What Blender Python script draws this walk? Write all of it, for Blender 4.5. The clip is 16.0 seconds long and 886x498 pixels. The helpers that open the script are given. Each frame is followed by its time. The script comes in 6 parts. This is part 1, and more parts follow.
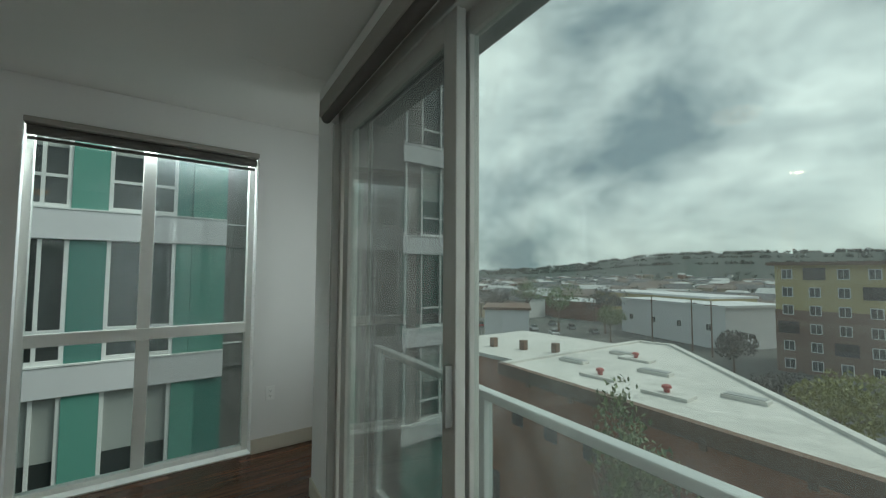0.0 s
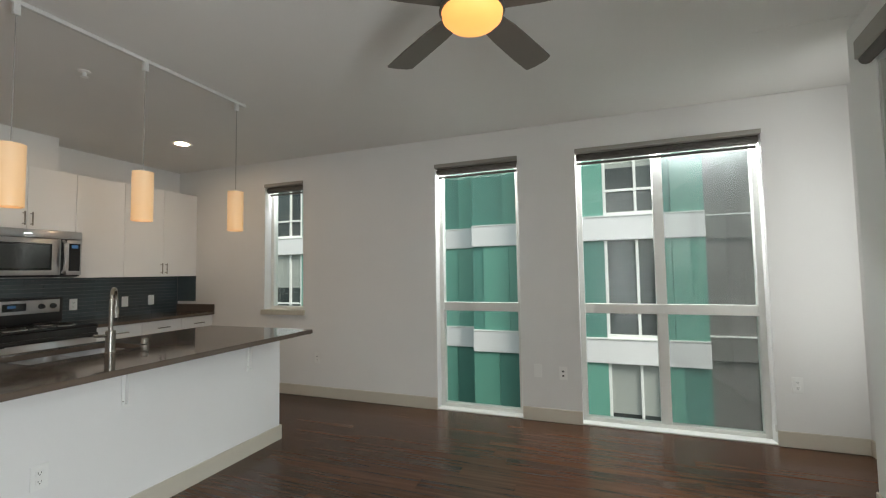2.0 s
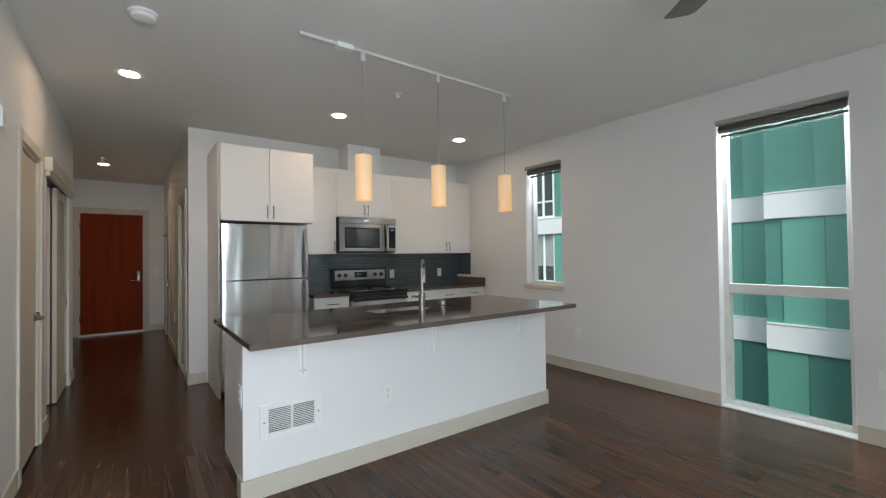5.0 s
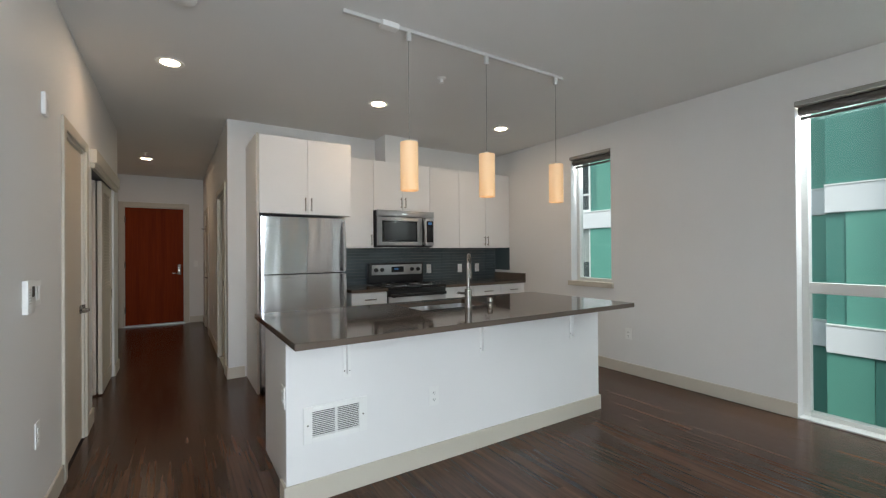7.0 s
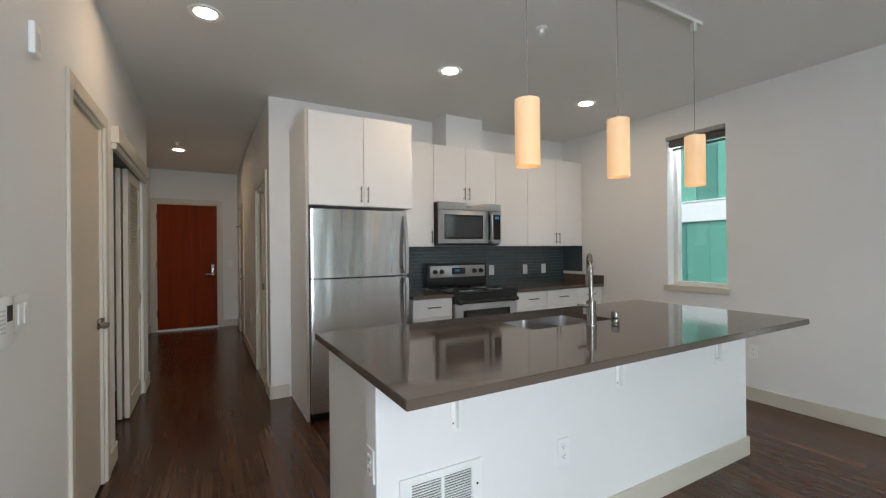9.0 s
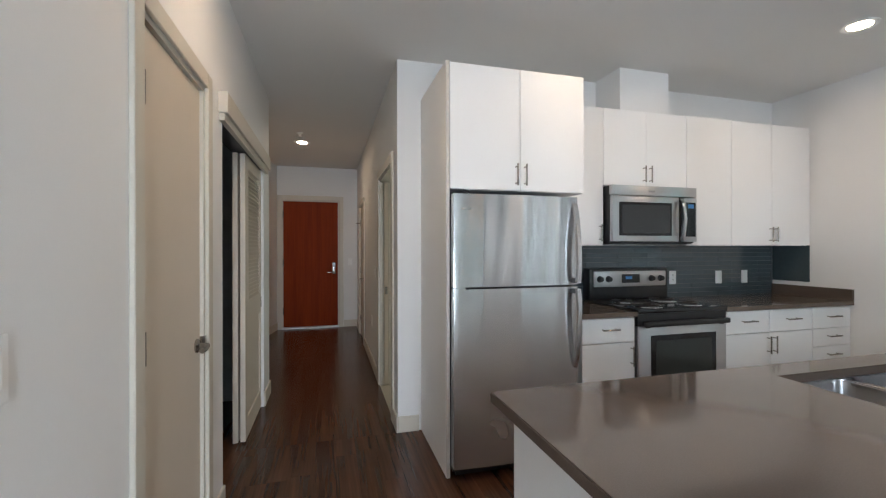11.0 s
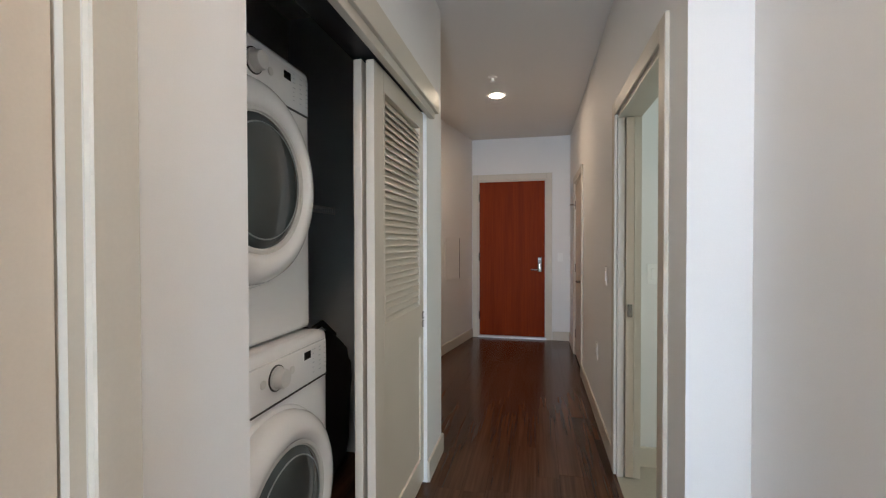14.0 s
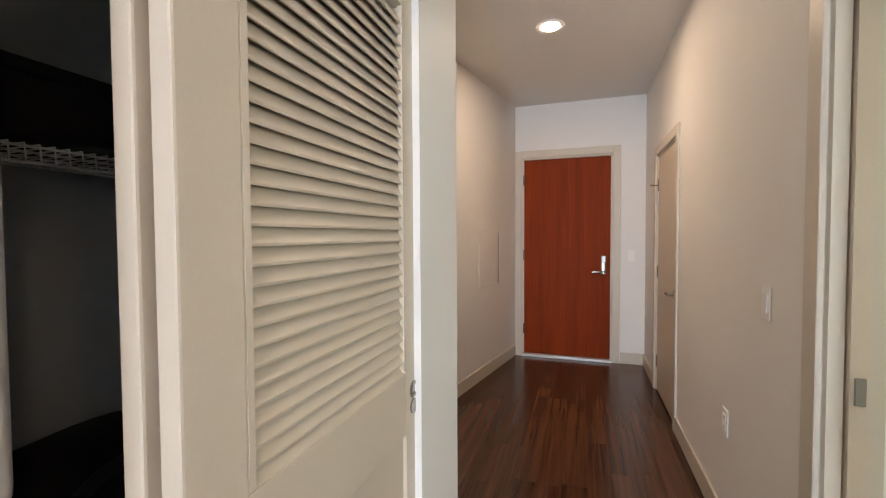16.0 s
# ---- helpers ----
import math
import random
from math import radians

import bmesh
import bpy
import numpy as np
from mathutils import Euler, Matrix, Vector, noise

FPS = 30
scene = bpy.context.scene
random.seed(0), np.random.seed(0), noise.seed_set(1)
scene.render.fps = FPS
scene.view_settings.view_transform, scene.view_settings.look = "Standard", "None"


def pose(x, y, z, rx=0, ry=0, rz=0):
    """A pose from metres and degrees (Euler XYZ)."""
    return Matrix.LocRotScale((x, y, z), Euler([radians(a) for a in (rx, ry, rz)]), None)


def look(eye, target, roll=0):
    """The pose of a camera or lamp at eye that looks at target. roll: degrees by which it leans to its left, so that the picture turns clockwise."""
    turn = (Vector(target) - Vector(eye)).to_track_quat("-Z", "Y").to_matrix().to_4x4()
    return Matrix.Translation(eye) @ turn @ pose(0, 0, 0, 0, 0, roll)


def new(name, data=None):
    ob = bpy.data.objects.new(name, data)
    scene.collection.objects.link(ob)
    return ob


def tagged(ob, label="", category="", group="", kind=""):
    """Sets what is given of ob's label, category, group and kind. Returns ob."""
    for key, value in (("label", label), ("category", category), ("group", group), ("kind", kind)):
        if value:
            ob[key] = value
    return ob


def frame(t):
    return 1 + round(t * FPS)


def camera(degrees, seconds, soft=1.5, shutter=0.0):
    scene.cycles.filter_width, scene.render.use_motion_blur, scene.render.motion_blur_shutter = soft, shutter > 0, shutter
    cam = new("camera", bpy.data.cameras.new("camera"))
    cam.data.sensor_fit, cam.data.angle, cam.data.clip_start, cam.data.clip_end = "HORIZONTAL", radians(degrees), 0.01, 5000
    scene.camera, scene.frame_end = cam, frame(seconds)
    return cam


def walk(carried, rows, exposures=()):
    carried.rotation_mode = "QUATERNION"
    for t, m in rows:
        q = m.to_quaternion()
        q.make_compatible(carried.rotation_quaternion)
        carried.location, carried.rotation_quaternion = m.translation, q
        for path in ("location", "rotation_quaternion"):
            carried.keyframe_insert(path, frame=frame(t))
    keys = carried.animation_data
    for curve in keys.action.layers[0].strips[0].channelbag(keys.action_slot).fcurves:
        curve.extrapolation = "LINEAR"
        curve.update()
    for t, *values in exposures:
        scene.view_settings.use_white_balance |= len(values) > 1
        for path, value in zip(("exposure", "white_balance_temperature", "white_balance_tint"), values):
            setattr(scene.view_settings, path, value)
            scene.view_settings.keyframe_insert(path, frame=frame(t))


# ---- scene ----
cam = camera(93.1, 16.0, soft=1.2)

PATH = [
    (0, (1.124, -9.801, 1.452), (2.704, -11.022, 1.567), 0.3),
    (0.4, (1.084, -9.686, 1.409), (2.891, -10.534, 1.541), -0.3),
    (0.5, (1.058, -9.641, 1.397), (2.907, -10.39, 1.538), -0.3),
    (0.8, (1.036, -9.624, 1.388), (2.989, -10.033, 1.527), -0.6),
    (1, (1.009, -9.558, 1.389), (2.993, -9.772, 1.521), -0.7),
    (1.5, (0.924, -9.512, 1.356), (2.899, -9.219, 1.485), -0.9),
    (2, (0.866, -9.475, 1.345), (2.738, -8.778, 1.455), -0.9),
    (2.5, (0.819, -9.456, 1.325), (2.547, -8.453, 1.413), -0.9),
    (3, (0.786, -9.44, 1.331), (2.369, -8.219, 1.394), -0.9),
    (3.5, (0.762, -9.437, 1.319), (2.213, -8.062, 1.371), -0.9),
    (4, (0.751, -9.431, 1.317), (2.093, -7.949, 1.362), -0.8),
    (4.5, (0.753, -9.434, 1.312), (2.005, -7.875, 1.352), -0.8),
    (5, (0.754, -9.432, 1.312), (1.941, -7.823, 1.343), -0.7),
    (7.5, (0.749, -9.026, 1.306), (1.819, -7.337, 1.312), -0.3),
    (8, (0.714, -8.79, 1.309), (1.779, -7.098, 1.311), -0.2),
    (8.2, (0.709, -8.675, 1.309), (1.773, -6.981, 1.313), -0.3),
    (10.5, (0.752, -7.724, 1.322), (1.391, -5.829, 1.318), -0.2),
    (11, (0.733, -7.347, 1.323), (1.261, -5.418, 1.322), -0.1),
    (11.5, (0.708, -6.919, 1.337), (1.146, -4.968, 1.336), -0.2),
    (12, (0.669, -6.512, 1.303), (0.988, -4.538, 1.312), 0.1),
    (12.5, (0.718, -6.273, 1.287), (0.855, -4.278, 1.3), 0.4),
    (13, (0.823, -6.052, 1.294), (0.738, -4.054, 1.297), 0.2),
    (13.5, (0.81, -5.878, 1.291), (0.525, -3.898, 1.278), -0.0),
    (14, (0.779, -5.717, 1.289), (0.346, -3.765, 1.26), -0.1),
    (14.5, (0.764, -5.488, 1.296), (0.249, -3.556, 1.251), -0.2),
    (15, (0.753, -5.21, 1.311), (0.196, -3.29, 1.257), -0.1),
    (15.5, (0.676, -4.912, 1.31), (0.085, -3.002, 1.244), -0.2),
    (16, (0.618, -4.589, 1.316), (-0.011, -2.692, 1.25), -0.3),
]
EXPOSURES = [(0.0, -0.55, 6400, -4.0), (0.5, -0.42, 6400, -4.0), (0.9, -0.15, 8000, 4.0), (1.5, 0.38, 7050, 9.0), (2.2, 0.55, 6900, 9.0),
             (3.5, 0.66, 6650, 9.0), (5.0, 0.74, 6350, 9.0), (8.0, 0.84, 6400, 8.5), (10.5, 1.22, 6100, 9.5), (12.0, 1.5, 5850, 9.5), (13.0, 1.65, 5850, 9.5),
             (14.4, 2.05, 5750, 10.5), (15.0, 2.22, 6000, 12.0), (16.0, 2.5, 6250, 14.0)]
walk(cam, [(t, look(*p)) for t, *p in PATH], EXPOSURES)

# ---- world and sun: a bright overcast day ----
SUN_EL, SUN_AZ = radians(48), radians(212)
world = bpy.data.worlds.new("overcast_sky")
scene.world = world
world.use_nodes = True
wn, wl = world.node_tree.nodes, world.node_tree.links
bg = wn["Background"]
sky = wn.new("ShaderNodeTexSky")
sky.sky_type, sky.sun_disc, sky.sun_elevation, sky.sun_rotation = "NISHITA", False, SUN_EL, SUN_AZ
sky.dust_density, sky.air_density = 3.0, 1.0
co, mp = wn.new("ShaderNodeTexCoord"), wn.new("ShaderNodeMapping")
mp.inputs["Scale"].default_value = (1.5, 1.5, 2.6)
wl.new(co.outputs["Generated"], mp.inputs["Vector"])
cl = wn.new("ShaderNodeTexNoise")
cl.inputs["Scale"].default_value, cl.inputs["Detail"].default_value, cl.inputs["Roughness"].default_value = 1.7, 10.0, 0.55
cl.inputs["Distortion"].default_value = 0.25
wl.new(mp.outputs["Vector"], cl.inputs["Vector"])
cr = wn.new("ShaderNodeValToRGB")
cr.color_ramp.elements[0].position, cr.color_ramp.elements[0].color = 0.42, (0.17, 0.225, 0.255, 1)
cr.color_ramp.elements[1].position, cr.color_ramp.elements[1].color = 0.68, (0.82, 0.86, 0.85, 1)
wl.new(cl.outputs["Fac"], cr.inputs["Fac"])
gain = wn.new("ShaderNodeVectorMath")
gain.operation = "SCALE"
gain.inputs["Scale"].default_value = 12.5
wl.new(cr.outputs["Color"], gain.inputs[0])
mx = wn.new("ShaderNodeMix")
mx.data_type = "RGBA"
mx.inputs[0].default_value = 0.86
wl.new(sky.outputs["Color"], mx.inputs[6])
wl.new(gain.outputs[0], mx.inputs[7])
wl.new(mx.outputs[2], bg.inputs["Color"])
bg.inputs["Strength"].default_value = 0.15

sun = new("sun", bpy.data.lights.new("sun", "SUN"))
sun.data.energy, sun.data.angle, sun.data.color = 2.7, radians(24), (1.0, 0.97, 0.93)
sun.matrix_world = look((40 * math.sin(SUN_AZ) * 0.9, 40 * math.cos(SUN_AZ) * 0.9, 40), (0, 0, 0))


def stand_in_lamp(name, m, width, height, watts, color):
    """An added area lamp that stands in for the sky or an unseen light."""
    data = bpy.data.lights.new(name, "AREA")
    data.shape, data.size, data.size_y, data.energy, data.color = "RECTANGLE", width, height, watts, color
    lamp = new(name, data)
    lamp.matrix_world = m
    return lamp


SOUTH = Matrix.Translation((3.55, -10.81, 0)) @ Matrix.Rotation(-radians(7.5), 4, "Z")   # local x runs east along the balcony wall, y into the room
stand_in_lamp("sky_light_balcony", SOUTH @ pose(-2.66, -0.03, 1.2, 90, 0, 0) @ pose(0, 0, 0, 0, 26, 0), 0.40, 2.2, 49, (0.84, 0.92, 1.0))
stand_in_lamp("sky_light_nook", pose(3.87, -11.1, 1.5, 0, -90, 0), 1.5, 0.2, 3.4, (0.92, 0.97, 1.0))
for lamp_y, lamp_w, lamp_watts in ((-9.99, 1.30, 38), (-8.36, 0.76, 25), (-6.045, 0.48, 6)):
    # behind each rolled blind: the sky above the alley
    stand_in_lamp("sky_light_window", pose(4.872, lamp_y, 2.386) @ pose(0, 0, 0, 0, 38, 0), 0.05, lamp_w, lamp_watts, (0.86, 0.95, 1.0))
# unseen fill lamp before a closed wall, added to brighten the room beyond
stand_in_lamp("fill_light_bath", pose(3.18, -3.7, 1.5, 0, 90, 0), 1.2, 0.7, 2.9, (0.95, 1.0, 0.84))

# ---- material helpers ----
def socket(tree, value, target):
    if hasattr(value, "default_value") or hasattr(value, "links"):
        tree.links.new(value, target)
    else:
        target.default_value = value


def surface(name, color=(0.8, 0.8, 0.8), rough=0.5, metal=0.0, vary=0.06, scale=3.0, grain=60.0, bump=0.05, stretch=(1, 1, 1),
            spec=0.5, coat=0.0, per_object=0.0, gen="Object", blotch=0.5):
    """A painted or solid surface: tone varies at two scales, with fine relief."""
    m = bpy.data.materials.new(name)
    m.use_nodes = True
    t = m.node_tree
    p = t.nodes["Principled BSDF"]
    tc, mapn = t.nodes.new("ShaderNodeTexCoord"), t.nodes.new("ShaderNodeMapping")
    mapn.inputs["Scale"].default_value = stretch
    t.links.new(tc.outputs[gen], mapn.inputs["Vector"])
    big, fine = t.nodes.new("ShaderNodeTexNoise"), t.nodes.new("ShaderNodeTexNoise")
    big.inputs["Scale"].default_value, big.inputs["Detail"].default_value = scale, 4.0
    fine.inputs["Scale"].default_value, fine.inputs["Detail"].default_value = grain, 3.0
    t.links.new(mapn.outputs["Vector"], big.inputs["Vector"])
    t.links.new(mapn.outputs["Vector"], fine.inputs["Vector"])
    mixf = t.nodes.new("ShaderNodeMix")
    mixf.inputs[0].default_value = blotch
    t.links.new(fine.outputs["Fac"], mixf.inputs[2])
    t.links.new(big.outputs["Fac"], mixf.inputs[3])
    fac = mixf.outputs[0]
    if per_object:
        oi, mo = t.nodes.new("ShaderNodeObjectInfo"), t.nodes.new("ShaderNodeMix")
        mo.inputs[0].default_value = per_object
        t.links.new(fac, mo.inputs[2])
        t.links.new(oi.outputs["Random"], mo.inputs[3])
        fac = mo.outputs[0]
    ramp = t.nodes.new("ShaderNodeValToRGB")
    lo, hi = [max(0, c * (1 - vary)) for c in color], [min(1, c * (1 + vary)) for c in color]
    ramp.color_ramp.elements[0].position, ramp.color_ramp.elements[0].color = 0.3, (*lo, 1)
    ramp.color_ramp.elements[1].position, ramp.color_ramp.elements[1].color = 0.7, (*hi, 1)
    t.links.new(fac, ramp.inputs["Fac"])
    t.links.new(ramp.outputs["Color"], p.inputs["Base Color"])
    rr = t.nodes.new("ShaderNodeMapRange")
    rr.inputs["To Min"].default_value, rr.inputs["To Max"].default_value = max(0.02, rough - 0.05), min(1, rough + 0.06)
    t.links.new(big.outputs["Fac"], rr.inputs["Value"])
    t.links.new(rr.outputs["Result"], p.inputs["Roughness"])
    p.inputs["Metallic"].default_value = metal
    p.inputs["Specular IOR Level"].default_value = spec
    p.inputs["Coat Weight"].default_value = coat
    p.inputs["Coat Roughness"].default_value = 0.08
    if bump:
        b = t.nodes.new("ShaderNodeBump")
        b.inputs["Strength"].default_value, b.inputs["Distance"].default_value = bump, 0.002
        t.links.new(fine.outputs["Fac"], b.inputs["Height"])
        t.links.new(b.outputs["Normal"], p.inputs["Normal"])
    return m


def glow(name, color, strength):
    m = bpy.data.materials.new(name)
    m.use_nodes = True
    p = m.node_tree.nodes["Principled BSDF"]
    p.inputs["Base Color"].default_value = (*color, 1)
    p.inputs["Emission Color"].default_value = (*color, 1)
    p.inputs["Emission Strength"].default_value = strength
    return m


def pane_glass(name, tint=(1, 1, 1), gloss=1.0, film=0.0):
    """Thin clear glass: see-through, with a Fresnel gloss, and a little dust."""
    m = bpy.data.materials.new(name)
    m.use_nodes = True
    t = m.node_tree
    t.nodes.remove(t.nodes["Principled BSDF"])
    out = t.nodes["Material Output"]
    tr, gl, lw, mi = (t.nodes.new(k) for k in ("ShaderNodeBsdfTransparent", "ShaderNodeBsdfGlossy", "ShaderNodeLayerWeight", "ShaderNodeMixShader"))
    tr.inputs["Color"].default_value = (*tint, 1)
    gl.inputs["Roughness"].default_value = 0.01
    gl.inputs["Color"].default_value = (gloss, gloss, gloss, 1)
    pw, ad = t.nodes.new("ShaderNodeMath"), t.nodes.new("ShaderNodeMath")
    pw.operation, ad.operation = "POWER", "MULTIPLY_ADD"
    pw.inputs[1].default_value, ad.inputs[1].default_value, ad.inputs[2].default_value = 5.0, 0.75, 0.03
    lw.inputs["Blend"].default_value = 0.5
    t.links.new(lw.outputs["Facing"], pw.inputs[0])
    t.links.new(pw.outputs[0], ad.inputs[0])
    t.links.new(ad.outputs[0], mi.inputs[0])
    t.links.new(tr.outputs[0], mi.inputs[1])
    t.links.new(gl.outputs[0], mi.inputs[2])
    last = mi
    if film:
        df, m2, nz, rm = t.nodes.new("ShaderNodeBsdfDiffuse"), t.nodes.new("ShaderNodeMixShader"), t.nodes.new("ShaderNodeTexNoise"), t.nodes.new("ShaderNodeMapRange")
        nz.inputs["Scale"].default_value, nz.inputs["Detail"].default_value = 9.0, 8.0
        rm.inputs["From Min"].default_value, rm.inputs["From Max"].default_value = 0.45, 0.8
        rm.inputs["To Min"].default_value, rm.inputs["To Max"].default_value = film * 0.5, film * 1.5
        tl_, m3 = t.nodes.new("ShaderNodeBsdfTranslucent"), t.nodes.new("ShaderNodeMixShader")
        m3.inputs[0].default_value = 0.6
        t.links.new(df.outputs[0], m3.inputs[1])
        t.links.new(tl_.outputs[0], m3.inputs[2])
        t.links.new(nz.outputs["Fac"], rm.inputs["Value"])
        t.links.new(rm.outputs["Result"], m2.inputs[0])
        t.links.new(mi.outputs[0], m2.inputs[1])
        t.links.new(m3.outputs[0], m2.inputs[2])
        last = m2
    t.links.new(last.outputs[0], out.inputs["Surface"])
    return m


def screen_mesh(name, cover, tone=0.05):
    m = bpy.data.materials.new(name)
    m.use_nodes = True
    t = m.node_tree
    p = t.nodes["Principled BSDF"]
    p.inputs["Base Color"].default_value = (tone, tone * 1.02, tone * 1.05, 1)
    p.inputs["Roughness"].default_value = 0.7
    p.inputs["Alpha"].default_value = cover
    return m


def wood(name, dark, light, rough, along="Y", per_object=0.5, streak=22.0, coat=0.2, spec=0.5):
    """Wood with long streaks along one axis, fine pores and a tone for each piece."""
    m = bpy.data.materials.new(name)
    m.use_nodes = True
    t = m.node_tree
    p = t.nodes["Principled BSDF"]
    tc, mapn = t.nodes.new("ShaderNodeTexCoord"), t.nodes.new("ShaderNodeMapping")
    k = {"X": (0.04, 1, 1), "Y": (1, 0.035, 1), "Z": (1, 1, 0.04)}[along]
    mapn.inputs["Scale"].default_value = k
    t.links.new(tc.outputs["Object"], mapn.inputs["Vector"])
    n1, n2 = t.nodes.new("ShaderNodeTexNoise"), t.nodes.new("ShaderNodeTexNoise")
    n1.inputs["Scale"].default_value, n1.inputs["Detail"].default_value, n1.inputs["Roughness"].default_value = streak, 3.0, 0.55
    n2.inputs["Scale"].default_value, n2.inputs["Detail"].default_value = streak * 4, 2.0
    oi, geo = t.nodes.new("ShaderNodeObjectInfo"), t.nodes.new("ShaderNodeNewGeometry")
    both, each = t.nodes.new("ShaderNodeMath"), t.nodes.new("ShaderNodeMath")
    both.operation, each.operation = "ADD", "FRACT"
    t.links.new(oi.outputs["Random"], both.inputs[0])
    t.links.new(geo.outputs["Random Per Island"], both.inputs[1])
    t.links.new(both.outputs[0], each.inputs[0])
    ofs = t.nodes.new("ShaderNodeVectorMath")
    ofs.operation = "ADD"
    sc = t.nodes.new("ShaderNodeMath")
    sc.operation = "MULTIPLY"
    sc.inputs[1].default_value = 37.0
    t.links.new(each.outputs[0], sc.inputs[0])
    t.links.new(mapn.outputs["Vector"], ofs.inputs[0])
    t.links.new(sc.outputs[0], ofs.inputs[1])
    t.links.new(ofs.outputs[0], n1.inputs["Vector"])
    t.links.new(ofs.outputs[0], n2.inputs["Vector"])
    a = t.nodes.new("ShaderNodeMix")
    a.inputs[0].default_value = 0.3
    t.links.new(n1.outputs["Fac"], a.inputs[2])
    t.links.new(n2.outputs["Fac"], a.inputs[3])
    b = t.nodes.new("ShaderNodeMix")
    b.inputs[0].default_value = per_object
    t.links.new(a.outputs[0], b.inputs[2])
    t.links.new(each.outputs[0], b.inputs[3])
    ramp = t.nodes.new("ShaderNodeValToRGB")
    ramp.color_ramp.elements[0].position, ramp.color_ramp.elements[0].color = 0.25, (*dark, 1)
    ramp.color_ramp.elements[1].position, ramp.color_ramp.elements[1].color = 0.78, (*light, 1)
    t.links.new(b.outputs[0], ramp.inputs["Fac"])
    t.links.new(ramp.outputs["Color"], p.inputs["Base Color"])
    rr = t.nodes.new("ShaderNodeMapRange")
    rr.inputs["To Min"].default_value, rr.inputs["To Max"].default_value = rough - 0.03, rough + 0.06
    t.links.new(n1.outputs["Fac"], rr.inputs["Value"])
    t.links.new(rr.outputs["Result"], p.inputs["Roughness"])
    p.inputs["Coat Weight"].default_value = coat
    p.inputs["Coat Roughness"].default_value = 0.15
    p.inputs["Specular IOR Level"].default_value = spec
    bu = t.nodes.new("ShaderNodeBump")
    bu.inputs["Strength"].default_value, bu.inputs["Distance"].default_value = 0.02, 0.001
    t.links.new(n2.outputs["Fac"], bu.inputs["Height"])
    t.links.new(bu.outputs["Normal"], p.inputs["Normal"])
    return m


def brushed(name, color, rough, along=(1, 1, 1)):
    m = surface(name, color, rough, 1.0, 0.03, 0.7, 3.0, 0.0, along)
    p = m.node_tree.nodes["Principled BSDF"]
    tg = m.node_tree.nodes.new("ShaderNodeTangent")
    tg.direction_type, tg.axis = "RADIAL", "Z"
    m.node_tree.links.new(tg.outputs[0], p.inputs["Tangent"])
    p.inputs["Anisotropic"].default_value, p.inputs["Anisotropic Rotation"].default_value = 0.94, 0.25
    return m


# ---- materials ----
M_WALL = surface("wall_paint", (0.80, 0.795, 0.78), 0.62, vary=0.025, scale=1.2, grain=420, bump=0.10, spec=0.3)
M_CEIL = surface("ceiling_paint", (0.78, 0.77, 0.745), 0.8, vary=0.03, scale=0.9, grain=300, bump=0.12, spec=0.2)
M_TRIM = surface("trim_paint", (0.60, 0.555, 0.47), 0.42, vary=0.03, scale=2, grain=160, bump=0.05)
M_DOORP = surface("door_paint", (0.62, 0.545, 0.445), 0.45, vary=0.03, scale=1.5, grain=220, bump=0.06)
M_FLOOR = wood("dark_plank", (0.019, 0.0075, 0.0040), (0.142, 0.063, 0.033), 0.20, "Y", 0.13, 17.0, 0.0, 0.34)
M_SUB = surface("floor_joint", (0.015, 0.009, 0.007), 0.9)
M_RED = wood("cherry_veneer", (0.17, 0.020, 0.002), (0.28, 0.042, 0.004), 0.5, "Z", 0.0, 14.0, 0.0, 0.1)
M_LAM = surface("white_laminate", (0.85, 0.845, 0.835), 0.38, vary=0.02, scale=1.5, grain=260, bump=0.03)
M_LAMD = surface("laminate_edge", (0.55, 0.52, 0.47), 0.5, vary=0.03)
M_QUARTZ = surface("taupe_quartz", (0.115, 0.088, 0.070), 0.07, vary=0.10, scale=5, grain=340, bump=0.0, spec=0.55, blotch=0.25)
M_STEEL = brushed("brushed_steel", (0.64, 0.64, 0.65), 0.25)
M_STEELH = brushed("brushed_steel_flat", (0.54, 0.54, 0.55), 0.28)
M_NICKEL = brushed("satin_nickel", (0.36, 0.34, 0.31), 0.25)
M_CHROME = surface("chrome", (0.75, 0.75, 0.76), 0.07, 1.0, 0.02, bump=0.0)
M_BLACK = surface("black_plastic", (0.012, 0.012, 0.013), 0.35, vary=0.15, grain=300)
M_BLACKG = surface("black_glass", (0.008, 0.008, 0.009), 0.06, vary=0.05, bump=0.0)
M_ENAMEL = surface("black_enamel", (0.010, 0.010, 0.011), 0.12, vary=0.1, bump=0.0)
M_TILE = surface("grey_glass_tile", (0.060, 0.082, 0.090), 0.08, vary=0.12, scale=4, grain=30, bump=0.0, per_object=0.35, coat=0.5)
M_GROUT = surface("tile_grout", (0.16, 0.17, 0.17), 0.9)
M_WHITEP = surface("white_plastic", (0.87, 0.87, 0.85), 0.35, vary=0.02, grain=200, bump=0.02)
M_ALMOND = surface("light_grey_plastic", (0.62, 0.62, 0.60), 0.4, vary=0.03)
# the door frame's backlit shade is put into this darker vinyl colour
M_SLIDER_SHADED = surface("backlit_slider_vinyl", (0.47, 0.47, 0.44), 0.4, vary=0.03, grain=150, bump=0.03)
M_WFRAME = surface("window_vinyl", (0.74, 0.735, 0.70), 0.4, vary=0.03, grain=150, bump=0.03)
M_ALU = surface("grey_aluminium", (0.36, 0.355, 0.34), 0.4, 0.6, vary=0.05, grain=200)
M_ALUL = surface("pale_aluminium", (0.66, 0.68, 0.67), 0.35, 0.3, vary=0.05, grain=120)
